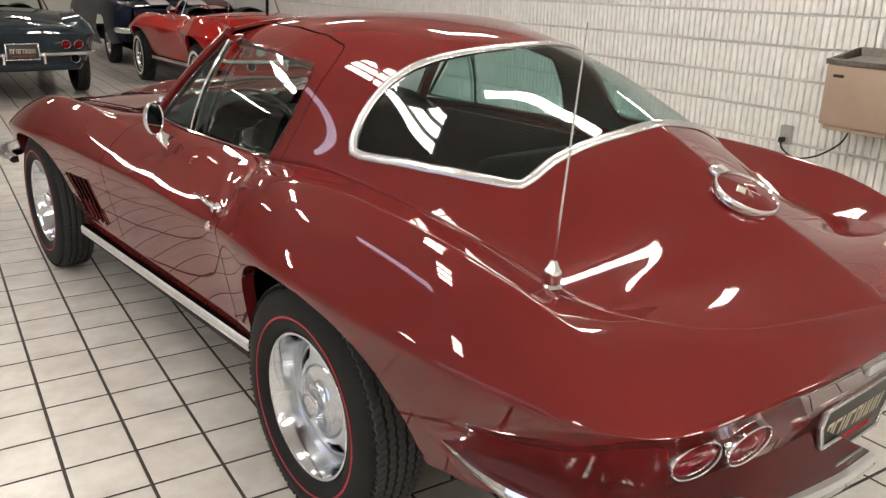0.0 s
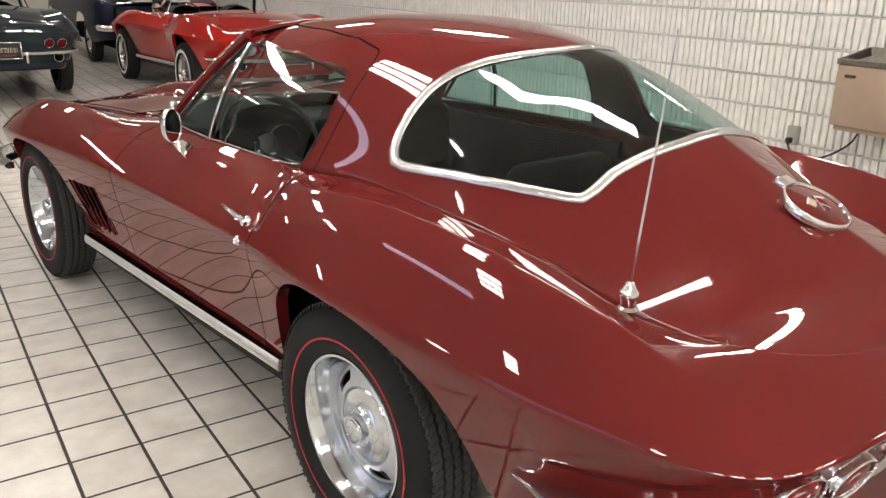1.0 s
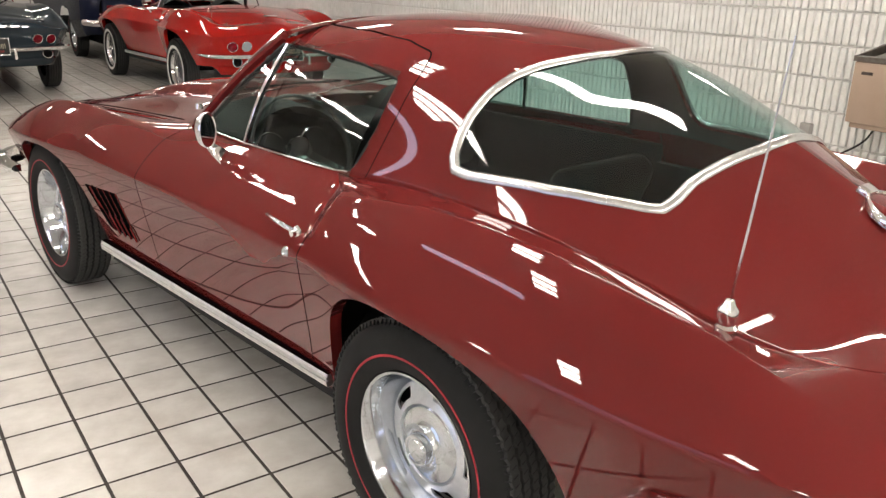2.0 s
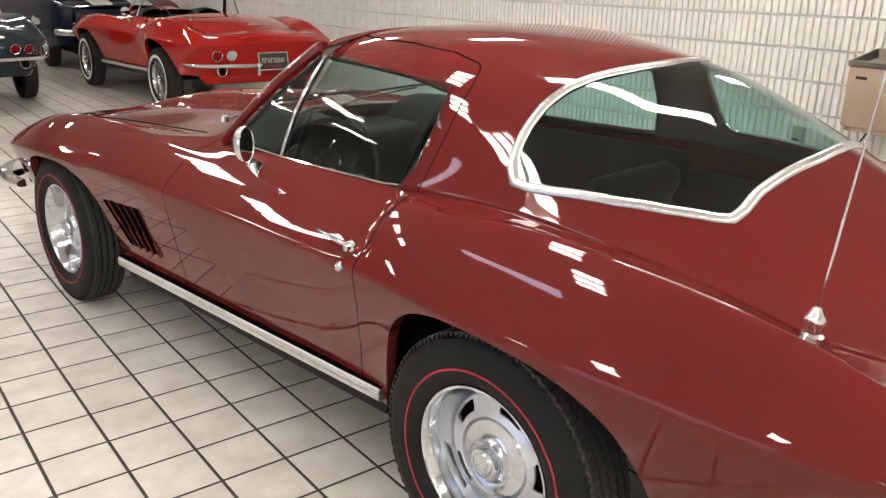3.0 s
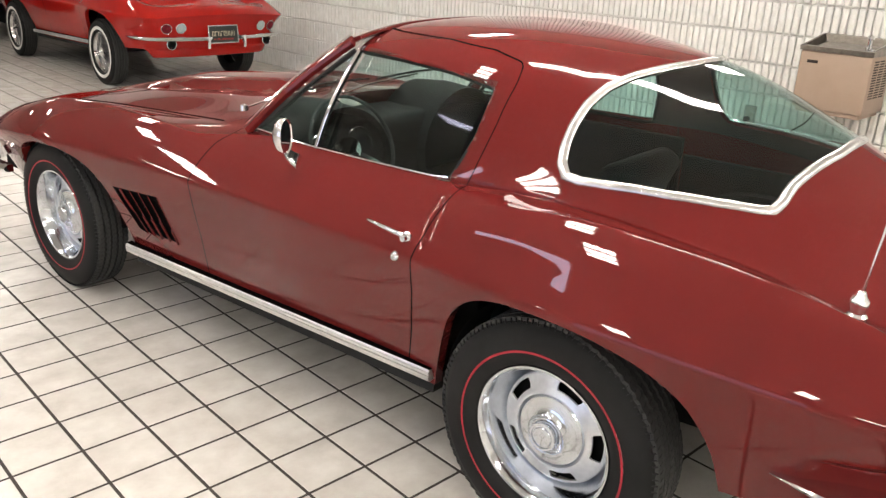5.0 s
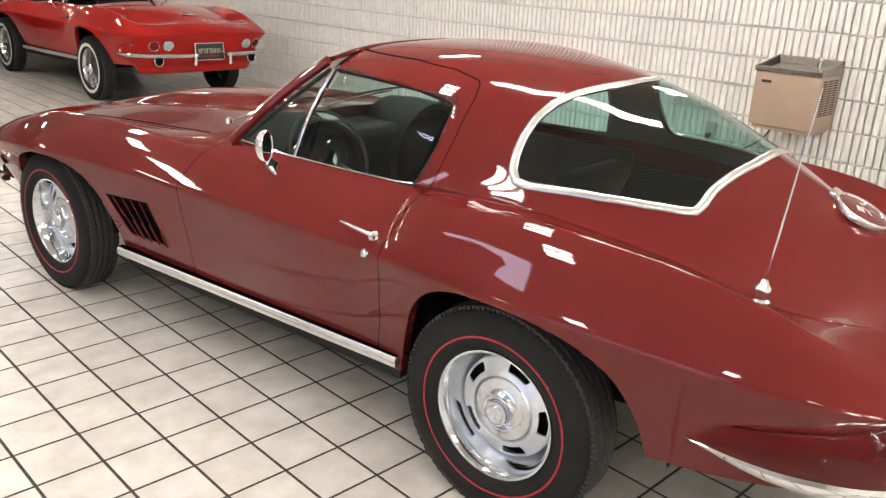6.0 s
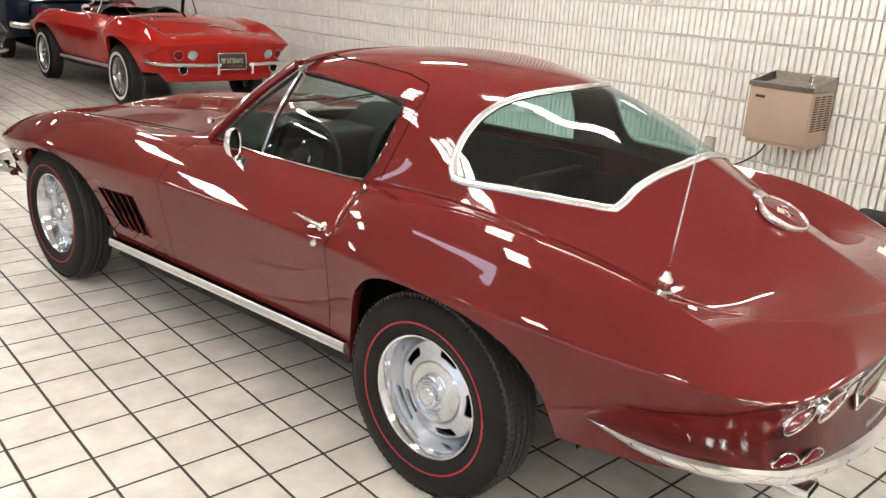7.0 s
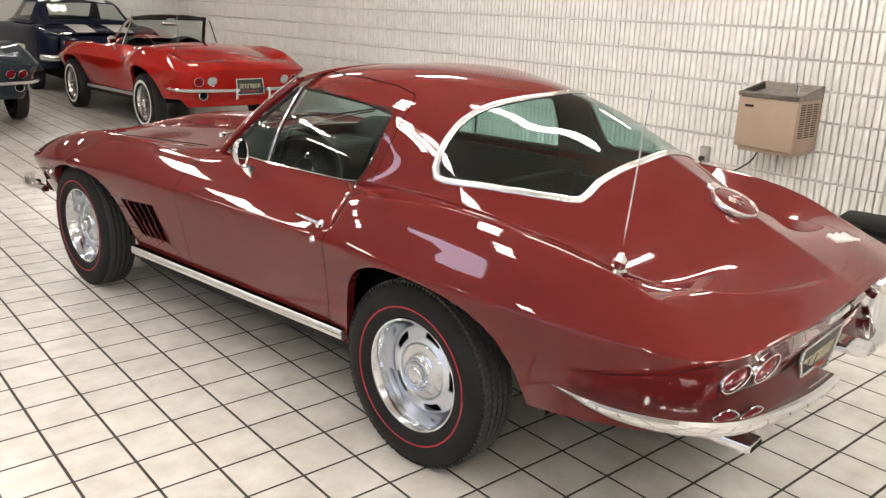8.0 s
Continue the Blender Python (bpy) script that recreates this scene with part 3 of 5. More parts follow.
def wheel_parts(car, x, y, sgn, style, first={}):
    """One road wheel with its tyre; sgn is the side it faces."""
    w = new("wheel")
    w.parent = car
    w.matrix_basis = pose(x, y, 0.3255) @ Matrix.Scale(0.972, 4) @ (pose(0, 0, 0, 0, 0, 180) if sgn > 0 else pose(0, 0, 0))
    key = style
    if key in first:
        for o in first[key]:
            c = o.copy()
            scene.collection.objects.link(c)
            c.parent = w
        return w
    made = []
    # local frame: the outer side is -x, hub plane at x = 0
    R = 0.335
    prof = [(0.057, 0.205), (0.072, 0.235), (0.076, 0.27), (0.070, 0.300), (0.060, 0.318)]
    prof += [(0.054, R - 0.012), (-0.072, R - 0.012)] + [(-a, r) for a, r in [(0.078, 0.318), (0.088, 0.300), (0.094, 0.270)]]
    line = [(-0.0945, 0.2490), (-0.0954, 0.2482), (-0.0954, 0.2436), (-0.0945, 0.2428)] if style == "rally" else [(-0.0935, 0.262), (-0.0945, 0.258), (-0.0935, 0.234), (-0.0915, 0.230)]
    body = prof + [(-0.0945, line[0][1] + 0.004)]
    made.append(part("tyre", lathe(body + [(line[0][0] + 0.001, line[0][1])], 96), rubber, w))
    made.append(part("side_stripe", lathe(line, 96), red_rubber if style == "rally" else white_rubber, w, "thin red line round the sidewall" if style == "rally" else "white sidewall band"))
    made.append(part("sidewall", lathe([(line[-1][0] + 0.001, line[-1][1]), (-0.0935, line[-1][1] - 0.003), (-0.090, 0.226), (-0.080, 0.207), (-0.070, 0.203)], 96), rubber, w))
    # ribs of the tread with zigzag edges, and short cuts round the shoulders
    n = 320
    cuts = bmesh.new()
    for a0, a1 in ((0.057, 0.038), (0.030, 0.012), (0.003, -0.016), (-0.025, -0.043), (-0.052, -0.074)):
        bm = bmesh.new()
        rings = []
        for k in range(n):
            t = 2 * math.pi * k / n
            zig = 0.0024 * (0, 1, 0, -1)[k % 4]
            rings.append([bm.verts.new((a, r * math.cos(t), r * math.sin(t))) for a, r in ((a0 + zig, R - 0.013), (a0 + zig, R - 0.0006 - 0.12 * max(0, abs(a0 + 0.009) - 0.05)), (a1 + zig, R - 0.0006 - 0.12 * max(0, abs(a1 + 0.009) - 0.05)), (a1 + zig, R - 0.013))])
        for k in range(n):
            p, q = rings[k], rings[(k + 1) % n]
            for i in range(3):
                bm.faces.new((p[i], q[i], q[i + 1], p[i + 1]))
        bmesh.ops.recalc_face_normals(bm, faces=bm.faces)
        made.append(part("tread_rib", bm, tread_rubber, w, smooth=False))
        for k in range(100):
            m = Matrix.Rotation(2 * math.pi * (k + 0.5 * (a0 < 0)) / 100, 4, "X") @ Matrix.Translation(((a0 + a1) / 2, 0, R - 0.004)) @ Matrix.Rotation(radians(24), 4, "Z")
            box(cuts, (-0.0075, -0.0009, -0.003), (0.0075, 0.0009, 0.0038), 0, m)
    made.append(tagged(part("tread_siping", cuts, black_trim, w, smooth=False), "fine slanting cuts across the tread", kind="stuff"))
    for sd in (-1, 1):
        bm = bmesh.new()
        for k in range(120):
            m = Matrix.Rotation(2 * math.pi * k / 120, 4, "X") @ Matrix.Translation((-0.079 if sd < 0 else 0.061, 0, R - 0.013)) @ Matrix.Rotation(sd * radians(-32), 4, "Y")
            box(bm, (-0.003, -0.0008, -0.004), (0.0022, 0.0008, 0.010), 0, m)
        made.append(tagged(part("shoulder_tread", bm, black_trim, w, smooth=False), "fine cuts round the tyre shoulder", kind="stuff"))
    if style == "rally":
        made.append(part("trim_ring", lathe([(-0.066, 0.2035), (-0.074, 0.2045), (-0.0795, 0.2015), (-0.0785, 0.1945), (-0.066, 0.1865), (-0.045, 0.1800), (-0.018, 0.1715), (0.002, 0.165), (0.013, 0.161)], 96), satin, w, "polished trim ring"))
        prof = [(0.012, 0.1615), (-0.002, 0.1595), (-0.0055, 0.157), (-0.008, 0.150), (-0.011, 0.143), (-0.014, 0.136), (-0.017, 0.129), (-0.020, 0.122), (-0.024, 0.114), (-0.027, 0.108), (-0.0275, 0.105), (-0.025, 0.1035), (-0.012, 0.1025), (-0.010, 0.098)]
        rim = lathe(prof, 120)
        for s in range(5):
            mid = 2 * math.pi * (s + 0.5) / 5
            hw, ra, rb = radians(16.5), 0.1235, 0.1495
            ends = [(rb, mid - hw + 2 * hw * k / 8) for k in range(9)] + [(ra, mid + hw - 2 * hw * k / 8) for k in range(9)]
            poly = rounded([(r * math.cos(t), r * math.sin(t)) for r, t in ends], 0.0085, 4)
            hole = carve(rim, poly, (1, 2), lambda c: True)
            bmesh.ops.delete(rim, geom=hole, context="FACES")
        edge = [e for e in rim.edges if e.is_boundary and all(0.12 < math.hypot(v.co.y, v.co.z) < 0.155 for v in e.verts)]
        ret = bmesh.ops.extrude_edge_only(rim, edges=edge)
        for v in ret["geom"]:
            if isinstance(v, bmesh.types.BMVert):
                v.co.x += 0.006
        made.append(part("rim", rim, argent, w, "silver rally wheel with five slots"))
        made.append(part("hub_cap", lathe([(-0.010, 0.1005), (-0.0215, 0.1000), (-0.026, 0.096), (-0.0275, 0.085), (-0.0300, 0.068), (-0.035, 0.055), (-0.043, 0.0475), (-0.047, 0.0455), (-0.048, 0.0425), (-0.062, 0.0405), (-0.0665, 0.0385), (-0.0675, 0.033), (-0.064, 0.0315), (-0.064, 0.0285), (-0.0675, 0.026), (-0.070, 0.012), (-0.071, 0.0)], 72), satin, w, "turned metal centre cap"))
        made.append(part("brake_drum", lathe([(0.03, 0.165), (0.03, 0.0)], 48), under_black, w))
    else:
        made.append(part("trim_ring", lathe([(-0.070, 0.204), (-0.078, 0.203), (-0.076, 0.194), (-0.055, 0.186), (-0.040, 0.182)], 72), chrome, w))
        bm = bmesh.new()
        for k in range(48):
            t = 2 * math.pi * k / 48
            a2 = t + (0.35 if k % 2 else -0.35)
            bm = merge(bm, tube([(-0.045, 0.185 * math.cos(t), 0.185 * math.sin(t)), (-0.075, 0.045 * math.cos(a2), 0.045 * math.sin(a2))], 0.0022, 5)) if k < 48 else bm
        made.append(part("spokes", bm, chrome, w))
        made.append(part("rim", lathe([(-0.04, 0.183), (-0.03, 0.15), (-0.028, 0.0)], 48), dark_steel, w))
        made.append(part("hub_cap", lathe([(-0.06, 0.052), (-0.08, 0.048), (-0.095, 0.03), (-0.105, 0.022), (-0.108, 0.0)], 32), chrome, w))
    first[key] = made
    return w


headliner = mat("black_headliner", (0.012, 0.013, 0.014), 0.8)
dark_steel = mat("dark_steel", (0.09, 0.09, 0.095), 0.35, 0.7)


def text_bars(bm, x0, x1, z0, z1, n, y=0.0, seed=3):
    """Short upright bars in the place of lettering."""
    rnd = random.Random(seed)
    w = (x1 - x0) / n
    for k in range(n):
        a = x0 + k * w
        box(bm, (a + 0.1 * w, y - 0.0012, z0), (a + 0.30 * w, y, z1))
        if rnd.random() < 0.6:
            box(bm, (a + 0.30 * w, y - 0.0012, z1 - 0.18 * (z1 - z0)), (a + 0.85 * w, y, z1))
        if rnd.random() < 0.6:
            box(bm, (a + 0.68 * w, y - 0.0012, z0), (a + 0.85 * w, y, z1))


def licence_plate(car, m, cream=True):
    p = part("licence_plate", boxes(((-0.152, -0.003, -0.076), (0.152, 0.003, 0.076), 0.002)), plate_black, car, "black dealer plate with cream bars")
    p.matrix_basis = m
    bm = bmesh.new()
    text_bars(bm, -0.125, 0.125, -0.018, 0.030, 8, -0.0035)
    part("lettering", bm, plate_cream, p, smooth=False)
    bm = bmesh.new()
    text_bars(bm, -0.11, 0.11, -0.055, -0.038, 14, -0.0035, 5)
    part("lettering", bm, plate_red, p, smooth=False)
    fr = bmesh.new()
    for a, b in (((-0.163, -0.008, -0.086), (0.163, 0.004, -0.076)), ((-0.163, -0.008, 0.076), (0.163, 0.004, 0.086)), ((-0.163, -0.008, -0.0755), (-0.152, 0.004, 0.0755)), ((0.152, -0.008, -0.0755), (0.163, 0.004, 0.0755))):
        box(fr, a, b, 0.002)
    part("plate_frame", fr, bright_trim, p)
    return p


def seat(car, x, material):
    """A low bucket seat with pleats."""
    s = new("bucket_seat")
    s.parent = car
    bm = bmesh.new()
    box(bm, (x - 0.24, 0.52, 0.30), (x + 0.24, 1.02, 0.43), 0.05, None, 3)
    part("cushion", bm, material, s)
    m = Matrix.Translation((x, 0.50, 0.40)) @ Matrix.Rotation(radians(22), 4, "X")
    bm = bmesh.new()
    box(bm, (-0.235, -0.06, 0.0), (0.235, 0.06, 0.43), 0.055, m, 3)
    part("backrest", bm, material, s)
    bm = bmesh.new()
    for k in range(7):
        box(bm, (-0.18 + 0.052 * k, 0.055, 0.06), (-0.14 + 0.052 * k, 0.070, 0.38), 0.006, m)
    part("pleats", bm, material, s)
    return s


def steering_wheel(car, x):
    s = new("steering_wheel")
    s.parent = car
    m = Matrix.Translation((x, 1.13, 0.80)) @ Matrix.Rotation(radians(66), 4, "X")
    ring = [m @ Vector((0.185 * math.cos(2 * math.pi * k / 48), 0.185 * math.sin(2 * math.pi * k / 48), 0)) for k in range(48)]
    part("rim", tube(ring, 0.0065, 8, True), wheel_grey, s)
    bm = bmesh.new()
    for a in (90 + 125, 90 - 125, 90 + 180):
        box(bm, (0.03, -0.016, -0.004), (0.18, 0.016, 0.0), 0.001, m @ Matrix.Translation((0, 0, -0.02)) @ Matrix.Rotation(radians(a), 4, "Z"))
    part("spokes", bm, steel, s)
    part("horn_button", lathe([(0.0, 0.045), (0.02, 0.04), (0.026, 0.0)], 24, "z", m @ Matrix.Translation((0, 0, -0.022))), chrome, s)
    part("column", tube([m @ Vector((0, 0, -0.02)), m @ Vector((0, 0, -0.34))], 0.03, 12), black_trim, s)


def sports_car(name, label, paint, place, roofed, wheel_style, interior, bumper_low):
    car = thing(name, label, "car", place)
    us = np.concatenate([np.linspace(0, 2, 17)[:-1], np.linspace(2, 8, 79)[:-1], np.linspace(8, 8.8, 41)[:-1], np.linspace(8.8, 12, 43)[:-1], np.linspace(12, 15, 46)])
    # lower body
    P = side_sections(us)
    # the hollow in the door's upper rear corner, ahead of the haunch
    y, z = P[..., 1], P[..., 2]
    step = lambda q: np.clip(q, 0, 1) ** 2 * (3 - 2 * np.clip(q, 0, 1))
    a = step((y - 0.385) / 0.050) * step((0.56 - y) / 0.12)
    b = step((z - 0.728 - 0.25 * np.clip(y - 0.43, 0, 1)) / 0.045) * step((0.868 - z) / 0.035)
    P[..., 0] -= 0.011 * a * b
    P[..., 2] -= 0.004 * a * b
    bm = sheet(P)
    outward(bm, Vector((0, 1.2, 0.5)))
    for poly in (ARCH_REAR, ARCH_FRONT):
        fs = carve(bm, poly, (1, 2), lambda c: abs(c.x) > 0.45)
        bmesh.ops.delete(bm, geom=fs, context="FACES")
    sidetree = BVHTree.FromBMesh(bm)
    left = lambda c: c.x < -0.3
    right = lambda c: c.x > 0.3
    doors = []
    for ok in (left, right):
        carve(bm, DOOR, (1, 2), ok)
        fs = carve(bm, shrunk(DOOR, 0.0046), (1, 2), ok)
        doors.append(take(bm, fs))
        # the shut gap stays flush; its shade is only this black colour
        gap = [f for f in bm.faces if ok(f.calc_center_median()) and inside(DOOR, f.calc_center_median().y, f.calc_center_median().z)]
        for f in gap:
            f.material_index = 1
    # arch lips turned inwards
    lips = [e for e in bm.edges if e.is_boundary and abs(e.verts[0].co.x) > 0.6 and (any(inside(shrunk(p, -0.01), v.co.y, v.co.z) and not inside(shrunk(p, 0.01), v.co.y, v.co.z) for p in (ARCH_REAR, ARCH_FRONT) for v in e.verts)) and min(v.co.z for v in e.verts) > 0.28]
    ret = bmesh.ops.extrude_edge_only(bm, edges=lips)
    for v in ret["geom"]:
        if isinstance(v, bmesh.types.BMVert):
            v.co.x *= 0.955
            v.co.z += 0.003
    part("body", bm, [paint, gap_shade_black], car)
    for dbm in doors:
        part("door", dbm, paint, car)
    # wheel housings
    for y0, r in ((0.0, 0.40), (2.48, 0.39)):
        for sg in (-1, 1):
            hb = bmesh.new()
            rows = [[hb.verts.new((sg * xx, y0 - 0.06 * (y0 == 0) + rr * (1.08 if y0 == 0 else 0.98) * math.cos(t), 0.31 + rr * math.sin(t))) for t in np.linspace(0.08, math.pi - 0.08, 25)] for xx, rr in ((0.70, r), (0.45, r), (0.44, 0.01))]
            for i in range(2):
                for k in range(24):
                    hb.faces.new((rows[i][k], rows[i][k + 1], rows[i + 1][k + 1], rows[i + 1][k]))
            part("wheel_housing", hb, under_black, car)
    # underside
    part("underside", boxes(((-0.52, 0.26, 0.225), (0.52, 1.95, 0.275), 0.01), ((-0.40, -0.74, 0.30), (0.40, 0.26, 0.42), 0.02), ((-0.44, 1.95, 0.22), (0.44, 3.1, 0.40), 0.02)), under_black, car)
    # bonnet and deck
    uh = np.linspace(0, 6.0, 60)
    hood_handles = curve_of([(0, 0.70, 0.30, 0.40, 0.7), (3, 0.75, 0.25, 0.45, 0.8), (5, 0.78, 0.20, 0.45, 0.85), (6, 0.80, 0.35, 0.45, 0.95)])
    P = top_sections(uh, HOOD_LINE, hood_handles, 24)
    across = np.clip(1 - (P[..., 0] / (0.13 + 0.09 * np.clip((P[..., 1] - 1.5) / 1.3, 0, 1))) ** 10, 0, 1) ** 0.6
    along = np.clip((P[..., 1] - 1.50) / 0.25, 0, 1) * np.clip((2.95 - P[..., 1]) / 0.5, 0, 1)
    P[..., 2] += 0.042 * across * along
    hb = outward(sheet(P), Vector((0, 2, 0)))
    hood_tree = BVHTree.FromBMesh(hb)
    part("bonnet", hb, paint, car)
    for sg in (-1, 1):
        pts = []
        for x, y, z in VALLEY(np.linspace(2.2, 5.7, 30)):
            h = hood_tree.ray_cast(Vector((sg * (x - 0.018), y, 3)), Vector((0, 0, -1)))
            if h[0] is not None:
                pts.append(h[0])
        # black rod drawn for the shade in the bonnet gap
        part("bonnet_seam", tube(pts, 0.0026, 6), gap_shade_black, car)
    return car, sidetree, paint


def sample_down(tree, x, y):
    h = tree.ray_cast(Vector((x, y, 3)), Vector((0, 0, -1)))
    return h[0], h[1]


def sample_side(tree, y, z, sg=-1):
    h = tree.ray_cast(Vector((sg * 2, y, z)), Vector((-sg, 0, 0)))
    return h[0], h[1]


BASE = pose(1.098, -0.861, 0, 0, 0, 7.137) @ pose(0.02, 0, 0)
coupe, side_tree, _ = sports_car("coupe", "deep maroon fastback sports coupe with chrome trim", maroon, BASE, True, "rally", vinyl, True)
# roof and fastback
us = np.concatenate([np.linspace(7.04, 12, 95)[:-1], np.linspace(12, 15, 40)])
top = outward(sheet(top_sections(us, SPINE_COUPE, HANDLES, 36)), Vector((0, 0, 0.6)))
top_tree = BVHTree.FromBMesh(top)
back = [(-x, y) for x, y in BACK_GLASS] + [(x, y) for x, y in BACK_GLASS[::-1][1:-1]]
glass_bm = take(top, carve(top, back, (0, 1), lambda c: c.z > 0.85))
for sg in (-1, 1):
    ok = (lambda c: c.x < -0.2) if sg < 0 else (lambda c: c.x > 0.2)
    fs = carve(top, DOOR_GLASS, (1, 2), ok)
    bmesh.ops.delete(top, geom=fs, context="FACES")
    carve(top, DOOR_TOP, (1, 2), ok)
    carve(top, shrunk(DOOR_TOP, 0.0030), (1, 2), ok)
    # roof shut gap: flush faces coloured black for its shade
    for f in top.faces:
        c = f.calc_center_median()
        if ok(c) and inside(DOOR_TOP, c.y, c.z) and not inside(shrunk(DOOR_TOP, 0.0030), c.y, c.z):
            f.material_index = 1
roof = shell(part("roof", top, [maroon, gap_shade_black, headliner], coupe), 0.012)
roof.modifiers[0].material_offset = 2
part("rear_window", glass_bm, green_glass, coupe, "one-piece wraparound rear window")
ring = [sample_down(top_tree, x, y) for x, y in back]
# finer outline
fine = []
for i in range(len(back)):
    a, b = Vector(back[i]), Vector(back[(i + 1) % len(back)])
    for k in range(4):
        fine.append(a + (b - a) * (k / 4))
ring = [sample_down(top_tree, p.x, p.y) for p in fine]
ring = [(r if r[0] is not None else ring[i - 1]) for i, r in enumerate(ring)]
half_round = [(-0.013, -0.006), (-0.0135, 0.002), (-0.009, 0.007), (0.0, 0.009), (0.009, 0.007), (0.0135, 0.002), (0.013, -0.006)]
part("window_trim", sweep([r[0] for r in ring], [r[1] for r in ring], half_round, True), bright_trim, coupe, "bright trim round the rear window")
# wheels
for yy in (0.0, 2.48):
    for sg in (-1, 1):
        wheel_parts(coupe, sg * 0.700, yy, sg, "rally")


# ------------------------------------------------------------------ fittings shared by the sports cars
def grid_sheet(rows):
    bm = bmesh.new()
    g = [[bm.verts.new(p) for p in r] for r in rows]
    for i in range(len(g) - 1):
        for j in range(len(g[0]) - 1):
            bm.faces.new((g[i][j], g[i][j + 1], g[i + 1][j + 1], g[i + 1][j]))
    bmesh.ops.recalc_face_normals(bm, faces=bm.faces)
    return bm


def windscreen(car, frame_mat, pane_mat, top_z=1.205, top_mid=1.242):
    """Curved glass between the cowl and the header, with its pillars."""
    rows = []
    for v in np.linspace(0, 1, 12):
        r = []
        for a in np.linspace(-1, 1, 25):
            lo = np.array((0.60 * a, 1.52 - 0.13 * abs(a) ** 2.2, 0.925 - 0.045 * a * a))
            hi = np.array((0.455 * a, 1.005 - 0.02 * a * a, top_mid - (top_mid - top_z) * abs(a) ** 2.5))
            p = lo + (hi - lo) * v
            p[2] += 0.02 * math.sin(math.pi * v)
            r.append(tuple(p))
        rows.append(r)
    part("windscreen", grid_sheet(rows), pane_mat, car)
    for sg in (-1, 1):
        pts, nor = [], []
        for v in np.linspace(0, 1, 14):
            p = Vector((0.608, 1.360, 0.868)).lerp(Vector((0.472, 0.988, 1.194)), v) + Vector((0, 0, 0.018 * math.sin(math.pi * v)))
            pts.append((sg * p.x, p.y, p.z))
            nor.append((sg * 0.75, 0.35, 0.62))
        sec = [(-0.019, -0.014), (-0.020, 0.0), (-0.013, 0.009), (0.0, 0.012), (0.013, 0.009), (0.020, 0.0), (0.019, -0.014)]
        part("windscreen_pillar", sweep(pts, nor, sec), frame_mat, car)
        off = [(p[0] * 0.975, p[1] + 0.020, p[2] + 0.010) for p in pts]
        part("pillar_trim", sweep(off, nor, [(-0.005, -0.006), (-0.006, 0.003), (0, 0.006), (0.006, 0.003), (0.005, -0.006)]), chrome, car)


def rear_bumper(car, sg, short):
    """Half bumper that wraps the tail corner."""
    keys = smooth_curve([(0, 0.768, -0.55, 0.497, 0.10), (1, 0.782, -0.68, 0.503, 0.55), (2, 0.772, -0.80, 0.509, 0.85), (3, 0.722, -0.925, 0.513, 0.95), (4, 0.625, -1.018, 0.514, 1.0), (5, 0.47, -1.072, 0.514, 1.0), (6, 0.30, -1.098, 0.512, 1.0), (7, 0.16, -1.10, 0.510, 0.96)])
    k = keys(np.linspace(0, 7, 57))
    pts, nor, scale = [], [], []
    for i in range(len(k)):
        a, b = k[max(i - 1, 0)], k[min(i + 1, len(k) - 1)]
        d = Vector((b[0] - a[0], b[1] - a[1], 0)).normalized()
        pts.append((sg * k[i][0], k[i][1], k[i][2]))
        nor.append((sg * -d.y, d.x, 0))
        scale.append(k[i][3])
    base = [(-0.055, -0.045), (-0.057, -0.014), (-0.046, 0.008), (-0.026, 0.022), (-0.008, 0.027), (0.003, 0.022), (0.0075, 0.010), (0.0090, -0.008), (0.0095, -0.030), (0.0095, -0.055), (0.0095, -0.100), (-0.004, -0.100)]

    def section(t):
        s = scale[min(int(round(t * 56)), 56)] * (0.62 if short else 1.0)
        return [(sg * p * s, q * (0.3 + 0.7 * s)) for p, q in base]

    return part("rear_bumper", sweep(pts, nor, section), chrome, car, "wraparound chrome quarter bumper")


def tail_lamp(car, x, y, z, turn, lens, r=0.053):
    m = pose(x, y, z, 0, 0, turn) @ pose(0, 0.0, 0, 19)
    lamp = new("tail_lamp")
    lamp.parent = car
    lamp.matrix_basis = m
    part("bezel", lathe([(0.03, r - 0.003), (-0.006, r - 0.001), (-0.012, r - 0.002), (-0.0135, r - 0.004), (-0.012, r - 0.0065), (-0.006, r - 0.0075)], 40, "y"), chrome, lamp)
    part("lens", lathe([(-0.006, r - 0.0072), (-0.010, r - 0.014), (-0.013, 0.021), (-0.0125, 0.018), (-0.0145, 0.014), (-0.016, 0.0)], 40, "y"), lens, lamp)
    return lamp


